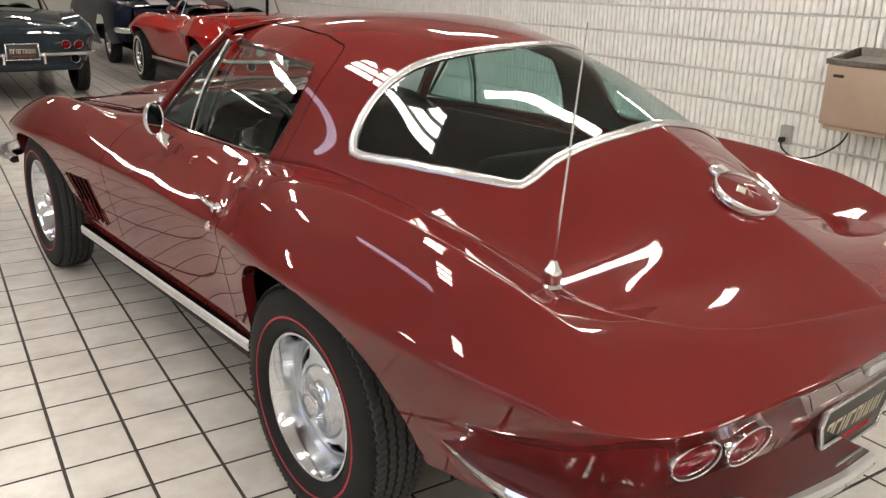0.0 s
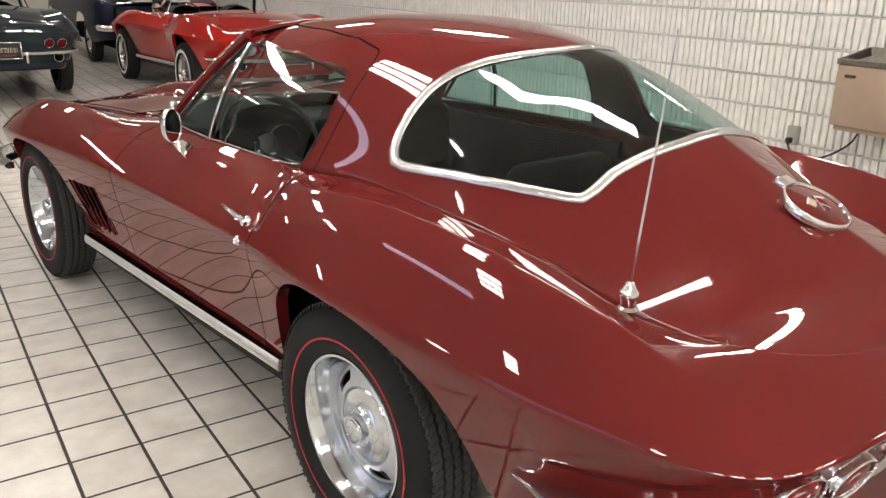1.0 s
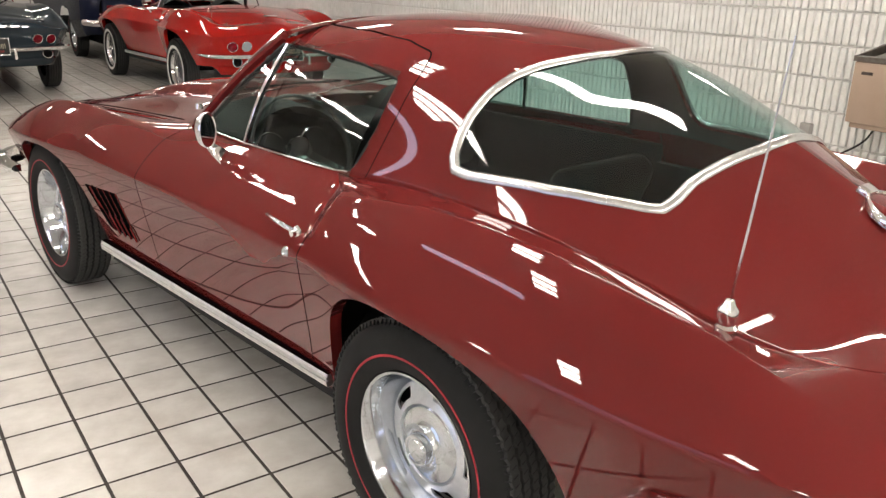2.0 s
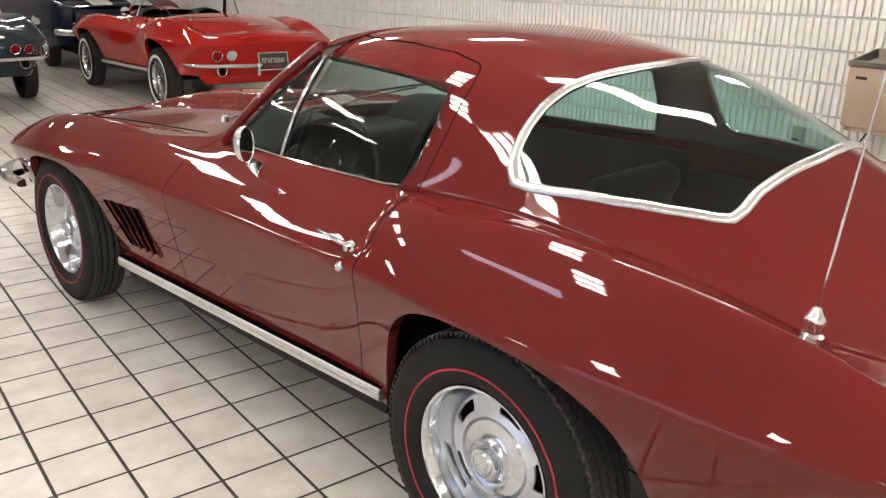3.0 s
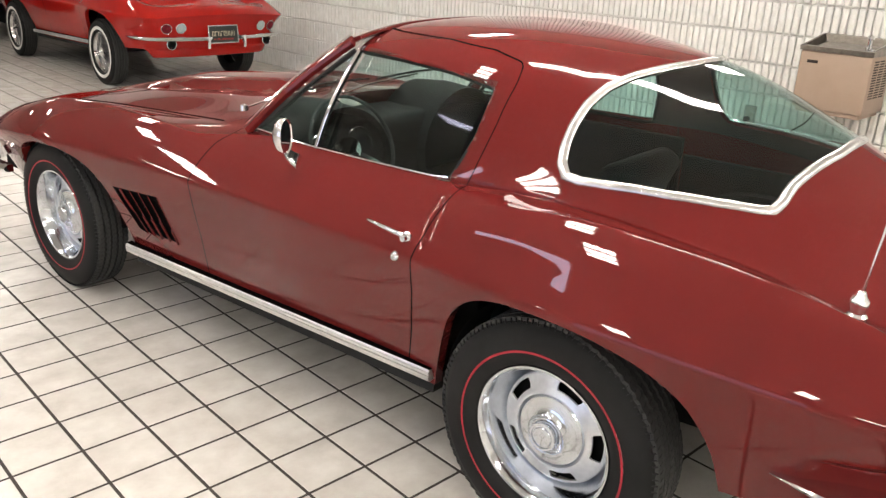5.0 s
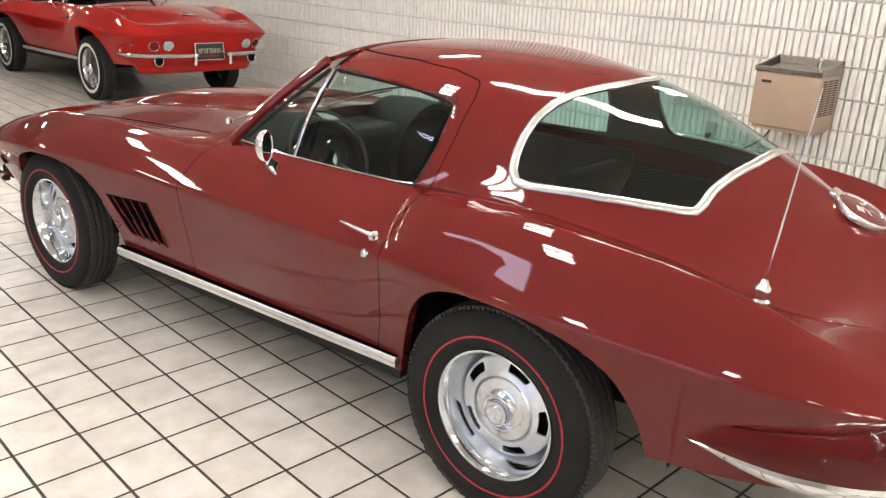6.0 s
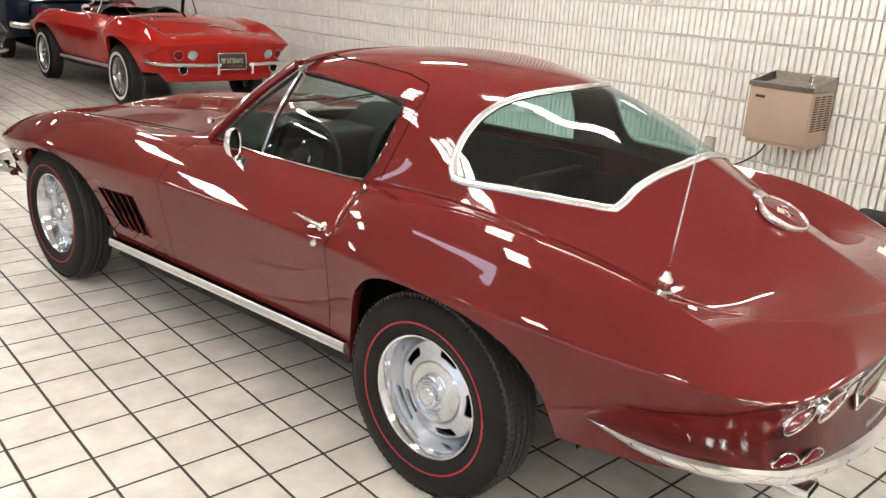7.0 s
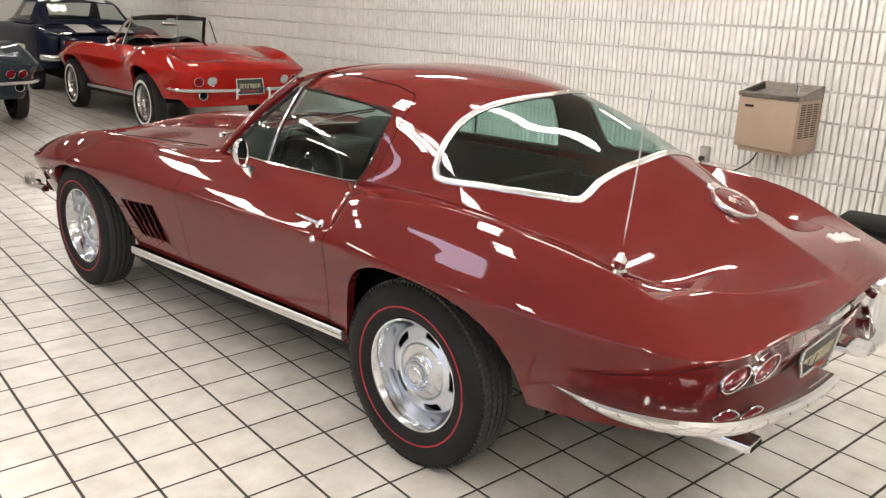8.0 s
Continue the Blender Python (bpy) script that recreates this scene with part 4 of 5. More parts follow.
def sill_rail(car, sg):
    """Bright ribbed rocker moulding with the black sill under it."""
    pts = [(sg * (0.728 + 0.006 * (y - 0.4)), y, 0.331 - 0.021 * (y - 0.40)) for y in np.linspace(0.405, 2.0, 12)]
    nor = [(sg, 0, -0.1)] * 12
    sec = [(-0.017, -0.03), (-0.018, 0.006), (-0.016, 0.0095), (-0.001, 0.011), (0.0005, 0.004), (0.0025, 0.004), (0.004, 0.0105), (0.010, 0.0095), (0.0115, 0.003), (0.0135, 0.003), (0.0145, 0.007), (0.018, 0.003), (0.017, -0.03)]
    part("sill_moulding", sweep(pts, nor, sec), brushed_sill, car, "bright ribbed sill moulding")
    # black strips carry the shade of the moulding's grooves and upper gap
    for dz, deep in ((0.0015, 0.0062), (0.0125, 0.0052), (-0.0195, 0.004)):
        part("sill_groove", sweep([(p[0], p[1], p[2] - dz) for p in pts], nor, [(-0.0012, -0.02), (-0.0012, deep), (0.0012, deep), (0.0012, -0.02)]), gap_shade_black, car)
    low = [(sg * 0.68, y, 0.292 - 0.02 * (y - 0.4)) for y in np.linspace(0.41, 1.99, 6)]
    part("black_sill", sweep(low, [(sg, 0, 0)] * 6, [(-0.028, -0.05), (-0.028, 0.028), (0.0, 0.022), (0.024, 0.006), (0.026, -0.05)]), black_trim, car)


def cabin(car, seat_mat, trim_mat):
    for nm, lo, hi, bev in (("cabin_floor", (-0.60, 0.32, 0.245), (0.60, 1.55, 0.268), 0), ("door_panel", (-0.62, 0.33, 0.262), (-0.595, 1.50, 0.83), 0.004), ("door_panel", (0.595, 0.33, 0.262), (0.62, 1.50, 0.83), 0.004),
                            ("luggage_floor", (-0.54, -0.46, 0.50), (0.54, 0.28, 0.55), 0), ("bulkhead", (-0.57, 0.28, 0.262), (0.57, 0.32, 0.62), 0), ("luggage_side", (-0.53, -0.46, 0.55), (-0.50, 0.28, 0.79), 0),
                            ("luggage_side", (0.50, -0.46, 0.55), (0.53, 0.28, 0.79), 0), ("luggage_back", (-0.53, -0.50, 0.50), (0.53, -0.46, 0.79), 0), ("tunnel", (-0.10, 0.32, 0.262), (0.10, 1.40, 0.46), 0.03)):
        bm = bmesh.new()
        box(bm, lo, hi, bev)
        part(nm, bm, vinyl if nm == "door_panel" else carpet, car)
    d = bmesh.new()
    box(d, (-0.59, 1.22, 0.60), (0.59, 1.50, 0.86), 0.04, None, 3)
    for x in (-0.33, 0.33):
        d2 = lathe([(-0.14, 0.235), (0.0, 0.245), (0.14, 0.235), (0.16, 0.20), (0.16, 0.0)], 36, "y", pose(x, 1.32, 0.70))
        d = merge(d, d2)
    part("dashboard", d, vinyl, car)
    for x in (-0.42, -0.24):
        g = new("gauge")
        g.parent = car
        part("dial", lathe([(0.0, 0.058), (-0.004, 0.052), (-0.004, 0.0)], 32, "y", pose(x, 1.20, 0.79, -12)), black_trim, g)
        part("bezel", lathe([(0.0, 0.060), (-0.012, 0.061), (-0.014, 0.0585), (-0.006, 0.056)], 32, "y", pose(x, 1.20, 0.79, -12)), steel, g)
    for x in (-0.33, 0.33):
        seat(car, x, seat_mat)
    steering_wheel(car, -0.33)
    sh = new("gear_lever")
    sh.parent = car
    part("stick", tube([(0.0, 0.95, 0.45), (0.0, 0.90, 0.62)], 0.007), chrome, sh)
    part("knob", lathe([(-0.02, 0.0), (-0.016, 0.014), (0.0, 0.021), (0.016, 0.014), (0.02, 0.0)], 16, "z", pose(0, 0.897, 0.635)), vinyl, sh)


# ------------------------------------------------------------------ maroon coupe details
for sg in (-1, 1):
    rear_bumper(coupe, sg, False)
    tail_lamp(coupe, sg * 0.570, -0.982, 0.600, sg * 18, lens_red)
    tail_lamp(coupe, sg * 0.471, -1.020, 0.612, sg * 10, lens_red)
    sill_rail(coupe, sg)
windscreen(coupe, maroon, clear_glass)
# painted header over the windscreen, with its bright edge
span = np.linspace(-1, 1, 41)
head = [(0.460 * a, 1.008 - 0.02 * a * a, 1.237 - 0.037 * abs(a) ** 2.5) for a in span]
part("header", sweep(head, [(0.25 * a, 0.42, 0.9) for a in span], [(-0.026, -0.012), (-0.028, -0.002), (-0.020, 0.002), (0.0, 0.003), (0.018, 0.001), (0.024, -0.004), (0.022, -0.012)]), maroon, coupe)
part("header_trim", sweep([(x, y + 0.032, z - 0.014) for x, y, z in head], [(0.25 * a, 0.42, 0.9) for a in span], [(-0.005, -0.005), (-0.005, 0.003), (0.0, 0.005), (0.005, 0.003), (0.005, -0.005)]), chrome, coupe)
cabin(coupe, vinyl, vinyl)

# side windows with the quarter-light post
for sg in (-1, 1):
    for nm, lo_f, lo_r, hi_f, hi_r in (("quarter_light", (0.604, 1.31, 0.872), (0.600, 1.0, 0.873), (0.474, 0.95, 1.170), (0.470, 0.932, 1.170)),
                                       ("side_window", (0.588, 1.0, 0.873), (0.622, 0.45, 0.874), (0.458, 0.932, 1.170), (0.490, 0.405, 1.135))):
        rows = []
        for v in np.linspace(-0.02, 1.03, 10):
            a, b = Vector(lo_f).lerp(Vector(hi_f), v), Vector(lo_r).lerp(Vector(hi_r), v)
            bulge = Vector((0.020 * math.sin(math.pi * max(0, min(1, v))), 0, 0))
            rows.append([(sg * q.x, q.y, q.z) for q in (a.lerp(b, t) + bulge for t in np.linspace(0, 1, 10))])
        part(nm, grid_sheet(rows), green_glass, coupe)
    post = [Vector((0.619, 1.0, 0.866)).lerp(Vector((0.492, 0.932, 1.170)), t) + Vector((0.020 * math.sin(math.pi * t), 0, 0)) for t in np.linspace(0, 1, 9)]
    part("quarter_light_post", sweep([(sg * p.x, p.y, p.z) for p in post], [(sg, 0, 0.45)] * 9, [(-0.0068, -0.006), (-0.0068, 0.005), (-0.003, 0.0075), (0.003, 0.0075), (0.0068, 0.005), (0.0068, -0.006)]), chrome, coupe)
    belt = [(sg * x, y, z) for x, y, z in ((0.603, 1.31, 0.877), (0.618, 1.15, 0.874), (0.624, 1.0, 0.873), (0.624, 0.75, 0.875), (0.621, 0.52, 0.879), (0.616, 0.463, 0.884))]
    part("belt_trim", sweep(belt, [(sg * 0.5, 0, 0.85)] * 6, [(-0.0030, -0.006), (-0.0030, 0.0012), (0.0, 0.0028), (0.0030, 0.0012), (0.0030, -0.006)]), chrome, coupe)
    # rubber seal round the glass
    seal = []
    for y, z in shrunk(DOOR_GLASS, -0.001):
        if y < 0.97:
            h = top_tree.ray_cast(Vector((sg * 2, y, z)), Vector((-sg, 0, 0)))
            if h[0] is not None:
                seal.append((h[0] - h[1] * 0.002 * (1 if h[1].x * sg > 0 else -1), h[1] if h[1].x * sg > 0 else -h[1]))
    part("window_seal", sweep([p for p, n in seal], [n for p, n in seal], [(-0.004, -0.014), (-0.004, 0.0015), (0.004, 0.0015), (0.004, -0.014)]), black_trim, coupe)
    part("quarter_light_seal", tube([(sg * 0.598, 1.305, 0.876), (sg * 0.545, 1.13, 1.03), (sg * 0.486, 0.96, 1.166)], 0.008, 6), black_trim, coupe)
    # side gills, solid slabs with the slots' shade put into black colour
    for k in range(5):
        t0, t1 = k / 5 - 0.068, k / 5 + 0.112

        def gill_rows(ta, tb, proud, n=3):
            rows = []
            for v in np.linspace(0.0, 1.0, 8):
                row = []
                for tt in np.linspace(ta, tb, n):
                    y0 = (1.950 - 0.30 * tt) * (1 - v) + (1.862 - 0.262 * tt) * v
                    z0 = (0.568 + 0.022 * tt) * (1 - v) + (0.408 + 0.012 * tt - 0.010 * (tt - ta) / (tb - ta)) * v
                    row.append(sample_side(side_tree, y0, z0, sg)[0] + Vector((sg * proud, 0, 0)))
                rows.append(row)
            return rows

        shell(part("gill", outward(grid_sheet(gill_rows(t0, t1, 0.0016)), Vector((0, 1.8, 0.5))), gap_shade_black, coupe), 0.006)
        shell(part("gill_blade", outward(grid_sheet(gill_rows(t1 + 0.004, t1 + 0.012, 0.0026, 2)), Vector((0, 1.8, 0.5))), maroon, coupe), 0.006)
    # handle and lock
    h0, n0 = sample_side(side_tree, 0.63, 0.752, sg)
    h1, n1 = sample_side(side_tree, 0.47, 0.746, sg)
    hd = new("door_handle")
    hd.parent = coupe
    out = Vector((sg * 0.9, 0, 0.45))
    bar = [h0 + out * 0.006, h0.lerp(h1, 0.12) + out * 0.022, h0.lerp(h1, 0.5) + out * 0.026, h0.lerp(h1, 0.85) + out * 0.024, h1 + out * 0.014]
    part("grip", tube(bar, 0.006, 10, False, [0.0035, 0.0050, 0.0058, 0.0066, 0.0072]), chrome, hd)
    part("escutcheon", lathe([(0, 0.017), (0.005, 0.016), (0.009, 0.011), (0.009, 0.0)], 20, "x", Matrix.Translation(h1) @ (Matrix.Rotation(math.pi, 4, "Z") if sg < 0 else Matrix.Identity(4))), chrome, hd)
    part("push_button", lathe([(0.006, 0.010), (0.020, 0.009), (0.022, 0.0)], 16, "x", Matrix.Translation(h1) @ (Matrix.Rotation(math.pi, 4, "Z") if sg < 0 else Matrix.Identity(4))), chrome, hd)
    hl, nl = sample_side(side_tree, 0.487, 0.694, sg)
    face = Vector((1, 0, 0)).rotation_difference(Vector((sg * 0.88, -0.1, 0.46)).normalized()).to_matrix().to_4x4()
    part("door_lock", lathe([(-0.006, 0.0135), (0.003, 0.0135), (0.005, 0.011), (0.003, 0.009), (0.0045, 0.005), (0.0045, 0.0)], 24, "x", Matrix.Translation(hl) @ face), bright_trim, coupe)

# door mirror on the driver's side
mir = new("door_mirror")
mir.parent = coupe
oval = Matrix.Translation((-0.742, 1.012, 0.922)) @ Matrix.Rotation(radians(16), 4, "Z") @ Matrix.Diagonal((0.58, 0.9, 0.98, 1))
part("shell", lathe([(0.034, 0.0), (0.032, 0.022), (0.022, 0.042), (0.006, 0.055), (-0.012, 0.058), (-0.016, 0.055), (-0.012, 0.051)], 36, "y", oval), chrome, mir)
part("glass", lathe([(-0.012, 0.052), (-0.013, 0.0)], 36, "y", oval), mirror_glass, mir)
part("foot", sweep([(-0.692, 1.000, 0.838), (-0.706, 1.008, 0.850), (-0.722, 1.016, 0.866), (-0.738, 1.018, 0.884)], [(-0.6, -0.2, 0.75)] * 4, lambda t: [(-0.026 + 0.015 * t, -0.006), (-0.023 + 0.013 * t, 0.004), (0, 0.008), (0.023 - 0.013 * t, 0.004), (0.026 - 0.015 * t, -0.006)]), chrome, mir)

# aerial on the left rear wing
ha = max((h[0] for h in (sample_down(side_tree, -0.535, -0.597), sample_down(top_tree, -0.535, -0.597)) if h[0] is not None), key=lambda p: p.z) - Vector((0, 0, 0.004))
aer = new("aerial")
aer.parent = coupe
part("base", lathe([(0.0, 0.020), (0.010, 0.022), (0.016, 0.016), (0.022, 0.016), (0.034, 0.021), (0.046, 0.019), (0.054, 0.012), (0.064, 0.008), (0.066, 0.0)], 24, "z", Matrix.Translation(ha)), chrome, aer)
part("mast", tube([ha + Vector((0, 0, 0.05)), ha + Vector((-0.004, -0.045, 0.53))], 0.0022, 6, False, [0.0030, 0.0016]), steel, aer)

# fuel lid on the spine
hc, nc = sample_down(top_tree, 0.0, -0.672)
lid_m = Matrix.Translation(hc + Vector((0, 0, -0.006))) @ Vector((0, 0, 1)).rotation_difference(Vector((0, -0.42, 0.9)).normalized()).to_matrix().to_4x4()
fl = new("fuel_lid")
fl.parent = coupe
part("ring", lathe([(-0.006, 0.081), (0.009, 0.082), (0.014, 0.079), (0.0135, 0.0755), (0.009, 0.0735)], 48, "z", lid_m), chrome, fl)
part("disc", lathe([(0.009, 0.074), (0.013, 0.045), (0.014, 0.0)], 48, "z", lid_m), maroon, fl)
part("hinge", boxes(((-0.026, 0.072, -0.004), (0.026, 0.102, 0.016), 0.004, lid_m)), chrome, fl)
for sg, cloth in ((-1, plate_cream), (1, lens_red)):
    tilt = lid_m @ pose(0, 0, 0, 0, 0, -sg * 30)
    part("badge_staff", boxes(((-0.0012, -0.030, 0.0135), (0.0012, 0.026, 0.0175), 0.0005, tilt)), chrome, fl)
    part("badge_flag", boxes(((0.002 if sg > 0 else -0.026, 0.004, 0.0135), (0.026 if sg > 0 else -0.002, 0.022, 0.0165), 0.001, tilt)), cloth, fl)
    part("badge_rim", boxes(((0.002 if sg > 0 else -0.028, 0.0225, 0.0135), (0.028 if sg > 0 else -0.002, 0.0255, 0.017), 0.0008, tilt)), badge_silver, fl)

# script badge on the tail, drawn as a plain slanted bar
hs, ns = sample_down(top_tree, 0.345, -0.905)
flat = Vector((0, 0, 1)).rotation_difference(ns if ns.z > 0 else -ns).to_matrix().to_4x4()
bm = bmesh.new()
for k in range(6):
    m = Matrix.Translation(hs) @ flat @ Matrix.Rotation(radians(-8), 4, "Z") @ Matrix.Translation((-0.07 + 0.026 * k, 0, 0.002)) @ Matrix.Rotation(radians(-20), 4, "Z") @ Matrix.Scale(1.6, 4)
    box(bm, (-0.003, -0.014 - 0.006 * (k == 0), -0.003), (0.004, 0.012 + 0.006 * (k % 2), 0.004), 0.001, m)
    box(bm, (-0.003, -0.014, -0.003), (0.022, -0.010, 0.004), 0.001, m)
part("script_badge", bm, badge_silver, coupe)

# tail plate, its lamp and the reversing lens
licence_plate(coupe, pose(0.0, -1.0, 0.482, 10))
part("plate_lamp", boxes(((-0.085, -1.052, 0.625), (0.085, -1.02, 0.655), 0.008)), lens_clear, coupe, "clear reversing lamp over the plate")
for sg in (-1, 1):
    part("exhaust_tip", boxes(((sg * 0.45 - 0.042, -1.025, 0.352), (sg * 0.45 + 0.042, -0.80, 0.380), 0.006)), steel, coupe)
    part("exhaust_mouth", boxes(((sg * 0.45 - 0.036, -1.0275, 0.357), (sg * 0.45 + 0.036, -1.01, 0.375), 0.004)), under_black, coupe)

# front bumpers and wipers
for sg in (-1, 1):
    k = smooth_curve([(0, 0.20, 3.42, 0.44), (1, 0.45, 3.40, 0.44), (2, 0.66, 3.32, 0.44), (3, 0.775, 3.18, 0.445), (4, 0.815, 3.0, 0.455), (5, 0.80, 2.86, 0.46)])(np.linspace(0, 5, 36))
    pts = [(sg * a, b, c) for a, b, c in k]
    nor = []
    for i in range(len(k)):
        a, b = k[max(i - 1, 0)], k[min(i + 1, len(k) - 1)]
        d = Vector((b[0] - a[0], b[1] - a[1], 0)).normalized()
        nor.append((sg * -d.y, d.x, 0))
    part("front_bumper", sweep(pts, nor, lambda t: [(p * (1 - 0.6 * max(0, t - 0.7) / 0.3), q) for p, q in [(-0.04, -0.02), (-0.04, 0.008), (-0.02, 0.020), (0.0, 0.024), (0.02, 0.020), (0.04, 0.008), (0.04, -0.02)]]), chrome, coupe)
    part("bumper_bracket", boxes(((sg * 0.60 - 0.03, 2.95, 0.36), (sg * 0.60 + 0.03, 3.30, 0.42), 0.01)), under_black, coupe)
for x in (-0.36, 0.10):
    wp = new("wiper")
    wp.parent = coupe
    part("arm", tube([(x - 0.16, 1.475, 0.915), (x - 0.05, 1.445, 0.945), (x + 0.20, 1.425, 0.965)], 0.004, 6), chrome, wp)
    part("blade", tube([(x - 0.04, 1.415, 0.968), (x + 0.18, 1.425, 0.975), (x + 0.38, 1.42, 0.972)], 0.005, 6), black_trim, wp)
    part("pivot", lathe([(0, 0.016), (0.018, 0.014), (0.024, 0.0)], 16, "z", pose(x - 0.17, 1.478, 0.905)), chrome, wp)
part("interior_mirror", boxes(((-0.10, 0.985, 1.135), (0.10, 1.005, 1.185), 0.008)), black_trim, coupe)


def broadened(car, extra=0.02):
    """Sets each flank of the car further out, leaving its middle as drawn."""
    def out(x):
        q = min(1.0, abs(x) / 0.30)
        return x + math.copysign(extra * q * q * (3 - 2 * q), x)

    for o in car.children:
        if abs(o.matrix_basis.translation.x) > 0.05:
            o.location.x = out(o.location.x)
            continue
        for p in [o] + list(o.children):
            if p.type == "MESH":
                for v in p.data.vertices:
                    v.co.x = out(v.co.x)


broadened(coupe)


# ------------------------------------------------------------------ the other cars
def open_sports_car(name, label, paint, place, seat_mat, style):
    car, tree, _ = sports_car(name, label, paint, place, False, style, seat_mat, False)
    ud = np.concatenate([np.linspace(8.75, 12, 50)[:-1], np.linspace(12, 15, 30)])
    h = curve_of([(8, 0.80, 0.45, 0.45, 0.95), (12, 0.75, 0.40, 0.42, 0.92), (15, 0.66, 0.33, 0.33, 0.66)])
    deck = outward(sheet(top_sections(ud, SPINE_OPEN, h, 20)), Vector((0, 0, 0)))
    dtree = BVHTree.FromBMesh(deck)
    shell(part("rear_deck", deck, [paint, paint], car), 0.01)
    for yy in (0.0, 2.48):
        for sg in (-1, 1):
            wheel_parts(car, sg * 0.712, yy, sg, style)
    for sg in (-1, 1):
        rear_bumper(car, sg, True)
        tail_lamp(car, sg * 0.563, -0.992, 0.592, sg * 14, lens_red)
        tail_lamp(car, sg * 0.432, -1.024, 0.596, sg * 6, lens_clear if style == "wire" else lens_red)
        sill_rail(car, sg)
        part("exhaust_ring", lathe([(0.03, 0.045), (-0.01, 0.052), (-0.016, 0.046), (-0.01, 0.038), (0.03, 0.036)], 28, "y", pose(sg * 0.52, -0.985, 0.445)), chrome, car)
        part("exhaust_pipe", lathe([(0.03, 0.034), (-0.02, 0.034), (-0.02, 0.028), (0.02, 0.028), (0.02, 0.0)], 20, "y", pose(sg * 0.52, -0.985, 0.445)), under_black, car)
        part("bumper_end", boxes(((sg * 0.195 - 0.014, -1.125, 0.40), (sg * 0.195 + 0.014, -1.085, 0.522), 0.010)), chrome, car)
    low = BOTTOM(np.linspace(12.1, 15, 40))
    skirt = np.stack([low * (1 - 0.06 * v, 1, 1) + np.array([0, 0.05 * v * v, -0.095 * math.sin(0.5 * math.pi * v)]) * np.clip(np.linspace(0, 6, 40), 0.05, 1)[:, None] for v in np.linspace(0, 1, 6)], 1)
    shell(part("valance", outward(sheet(skirt), Vector((0, 0, 0.4))), [paint, paint], car), 0.006)
    windscreen(car, chrome, clear_glass, 1.165, 1.195)
    part("header_rail", tube([(-0.465, 0.985, 1.17), (-0.25, 0.99, 1.195), (0, 0.995, 1.20), (0.25, 0.99, 1.195), (0.465, 0.985, 1.17)], 0.024, 8), black_trim, car)
    for sg in (-1, 1):
        part("quarter_frame", tube([(sg * 0.615, 0.98, 0.868), (sg * 0.50, 0.93, 1.16)], 0.009, 8), chrome, car)
        part("sun_visor", boxes(((sg * 0.23 - 0.17, 0.93, 1.155), (sg * 0.23 + 0.17, 0.985, 1.185), 0.01)), black_trim, car)
    part("interior_mirror", boxes(((-0.10, 0.985, 1.09), (0.10, 1.005, 1.135), 0.008)), chrome, car)
    cabin(car, seat_mat, seat_mat)
    mir = new("door_mirror")
    mir.parent = car
    part("shell", lathe([(0.03, 0.0), (0.02, 0.04), (0.0, 0.052), (-0.014, 0.05)], 24, "y", pose(-0.735, 1.0, 0.915)), chrome, mir)
    part("glass", lathe([(-0.013, 0.05), (-0.014, 0.0)], 24, "y", pose(-0.735, 1.0, 0.915)), mirror_glass, mir)
    part("foot", tube([(-0.70, 0.98, 0.81), (-0.735, 1.0, 0.875)], 0.009), chrome, mir)
    licence_plate(car, pose(0.0, -1.045, 0.525, -8))
    h0, n0 = sample_down(dtree, 0, -0.66)
    part("deck_badge", lathe([(0, 0.05), (0.008, 0.045), (0.010, 0.0)], 24, "z", Matrix.Translation(h0) @ Matrix.Diagonal((1.5, 0.7, 1, 1))), chrome, car)
    bm = bmesh.new()
    hs, ns = sample_down(tree, 0.46, -0.89)
    box(bm, (hs.x - 0.09, hs.y - 0.010, hs.z - 0.002), (hs.x + 0.09, hs.y + 0.010, hs.z + 0.006), 0.003)
    part("script_badge", bm, chrome, car)
    hf, nf = sample_side(tree, 0.55, 0.75, -1)
    part("door_handle", tube([hf + Vector((-0.01, 0.09, 0)), hf + Vector((-0.025, 0.03, 0)), hf + Vector((-0.015, -0.08, 0))], 0.008), chrome, car)
    part("filler_knob", lathe([(0, 0.014), (0.02, 0.012), (0.03, 0.0)], 12, "z", pose(-0.50, -0.25, 0.88)), chrome, car)
    part("aerial_mast", tube([(-0.56, -0.50, 0.82), (-0.56, -0.52, 1.25)], 0.003, 6), steel, car)
    return car


def lifted(car, rise):
    """Sets the bodywork higher on its wheels."""
    for o in car.children:
        if o.name.split(".")[0] != "wheel":
            o.location.z += rise


lifted(open_sports_car("red_convertible", "bright red open convertible with whitewall tyres, roof down", red_paint, pose(2.95, 6.45, 0, 0, 0, 1.2), vinyl, "wire"), 0.05)
lifted(open_sports_car("blue_convertible", "slate blue open convertible with chrome quarter bumpers", slate_paint, pose(0.50, 8.10, 0, 0, 0, 2), vinyl, "rally"), 0.03)

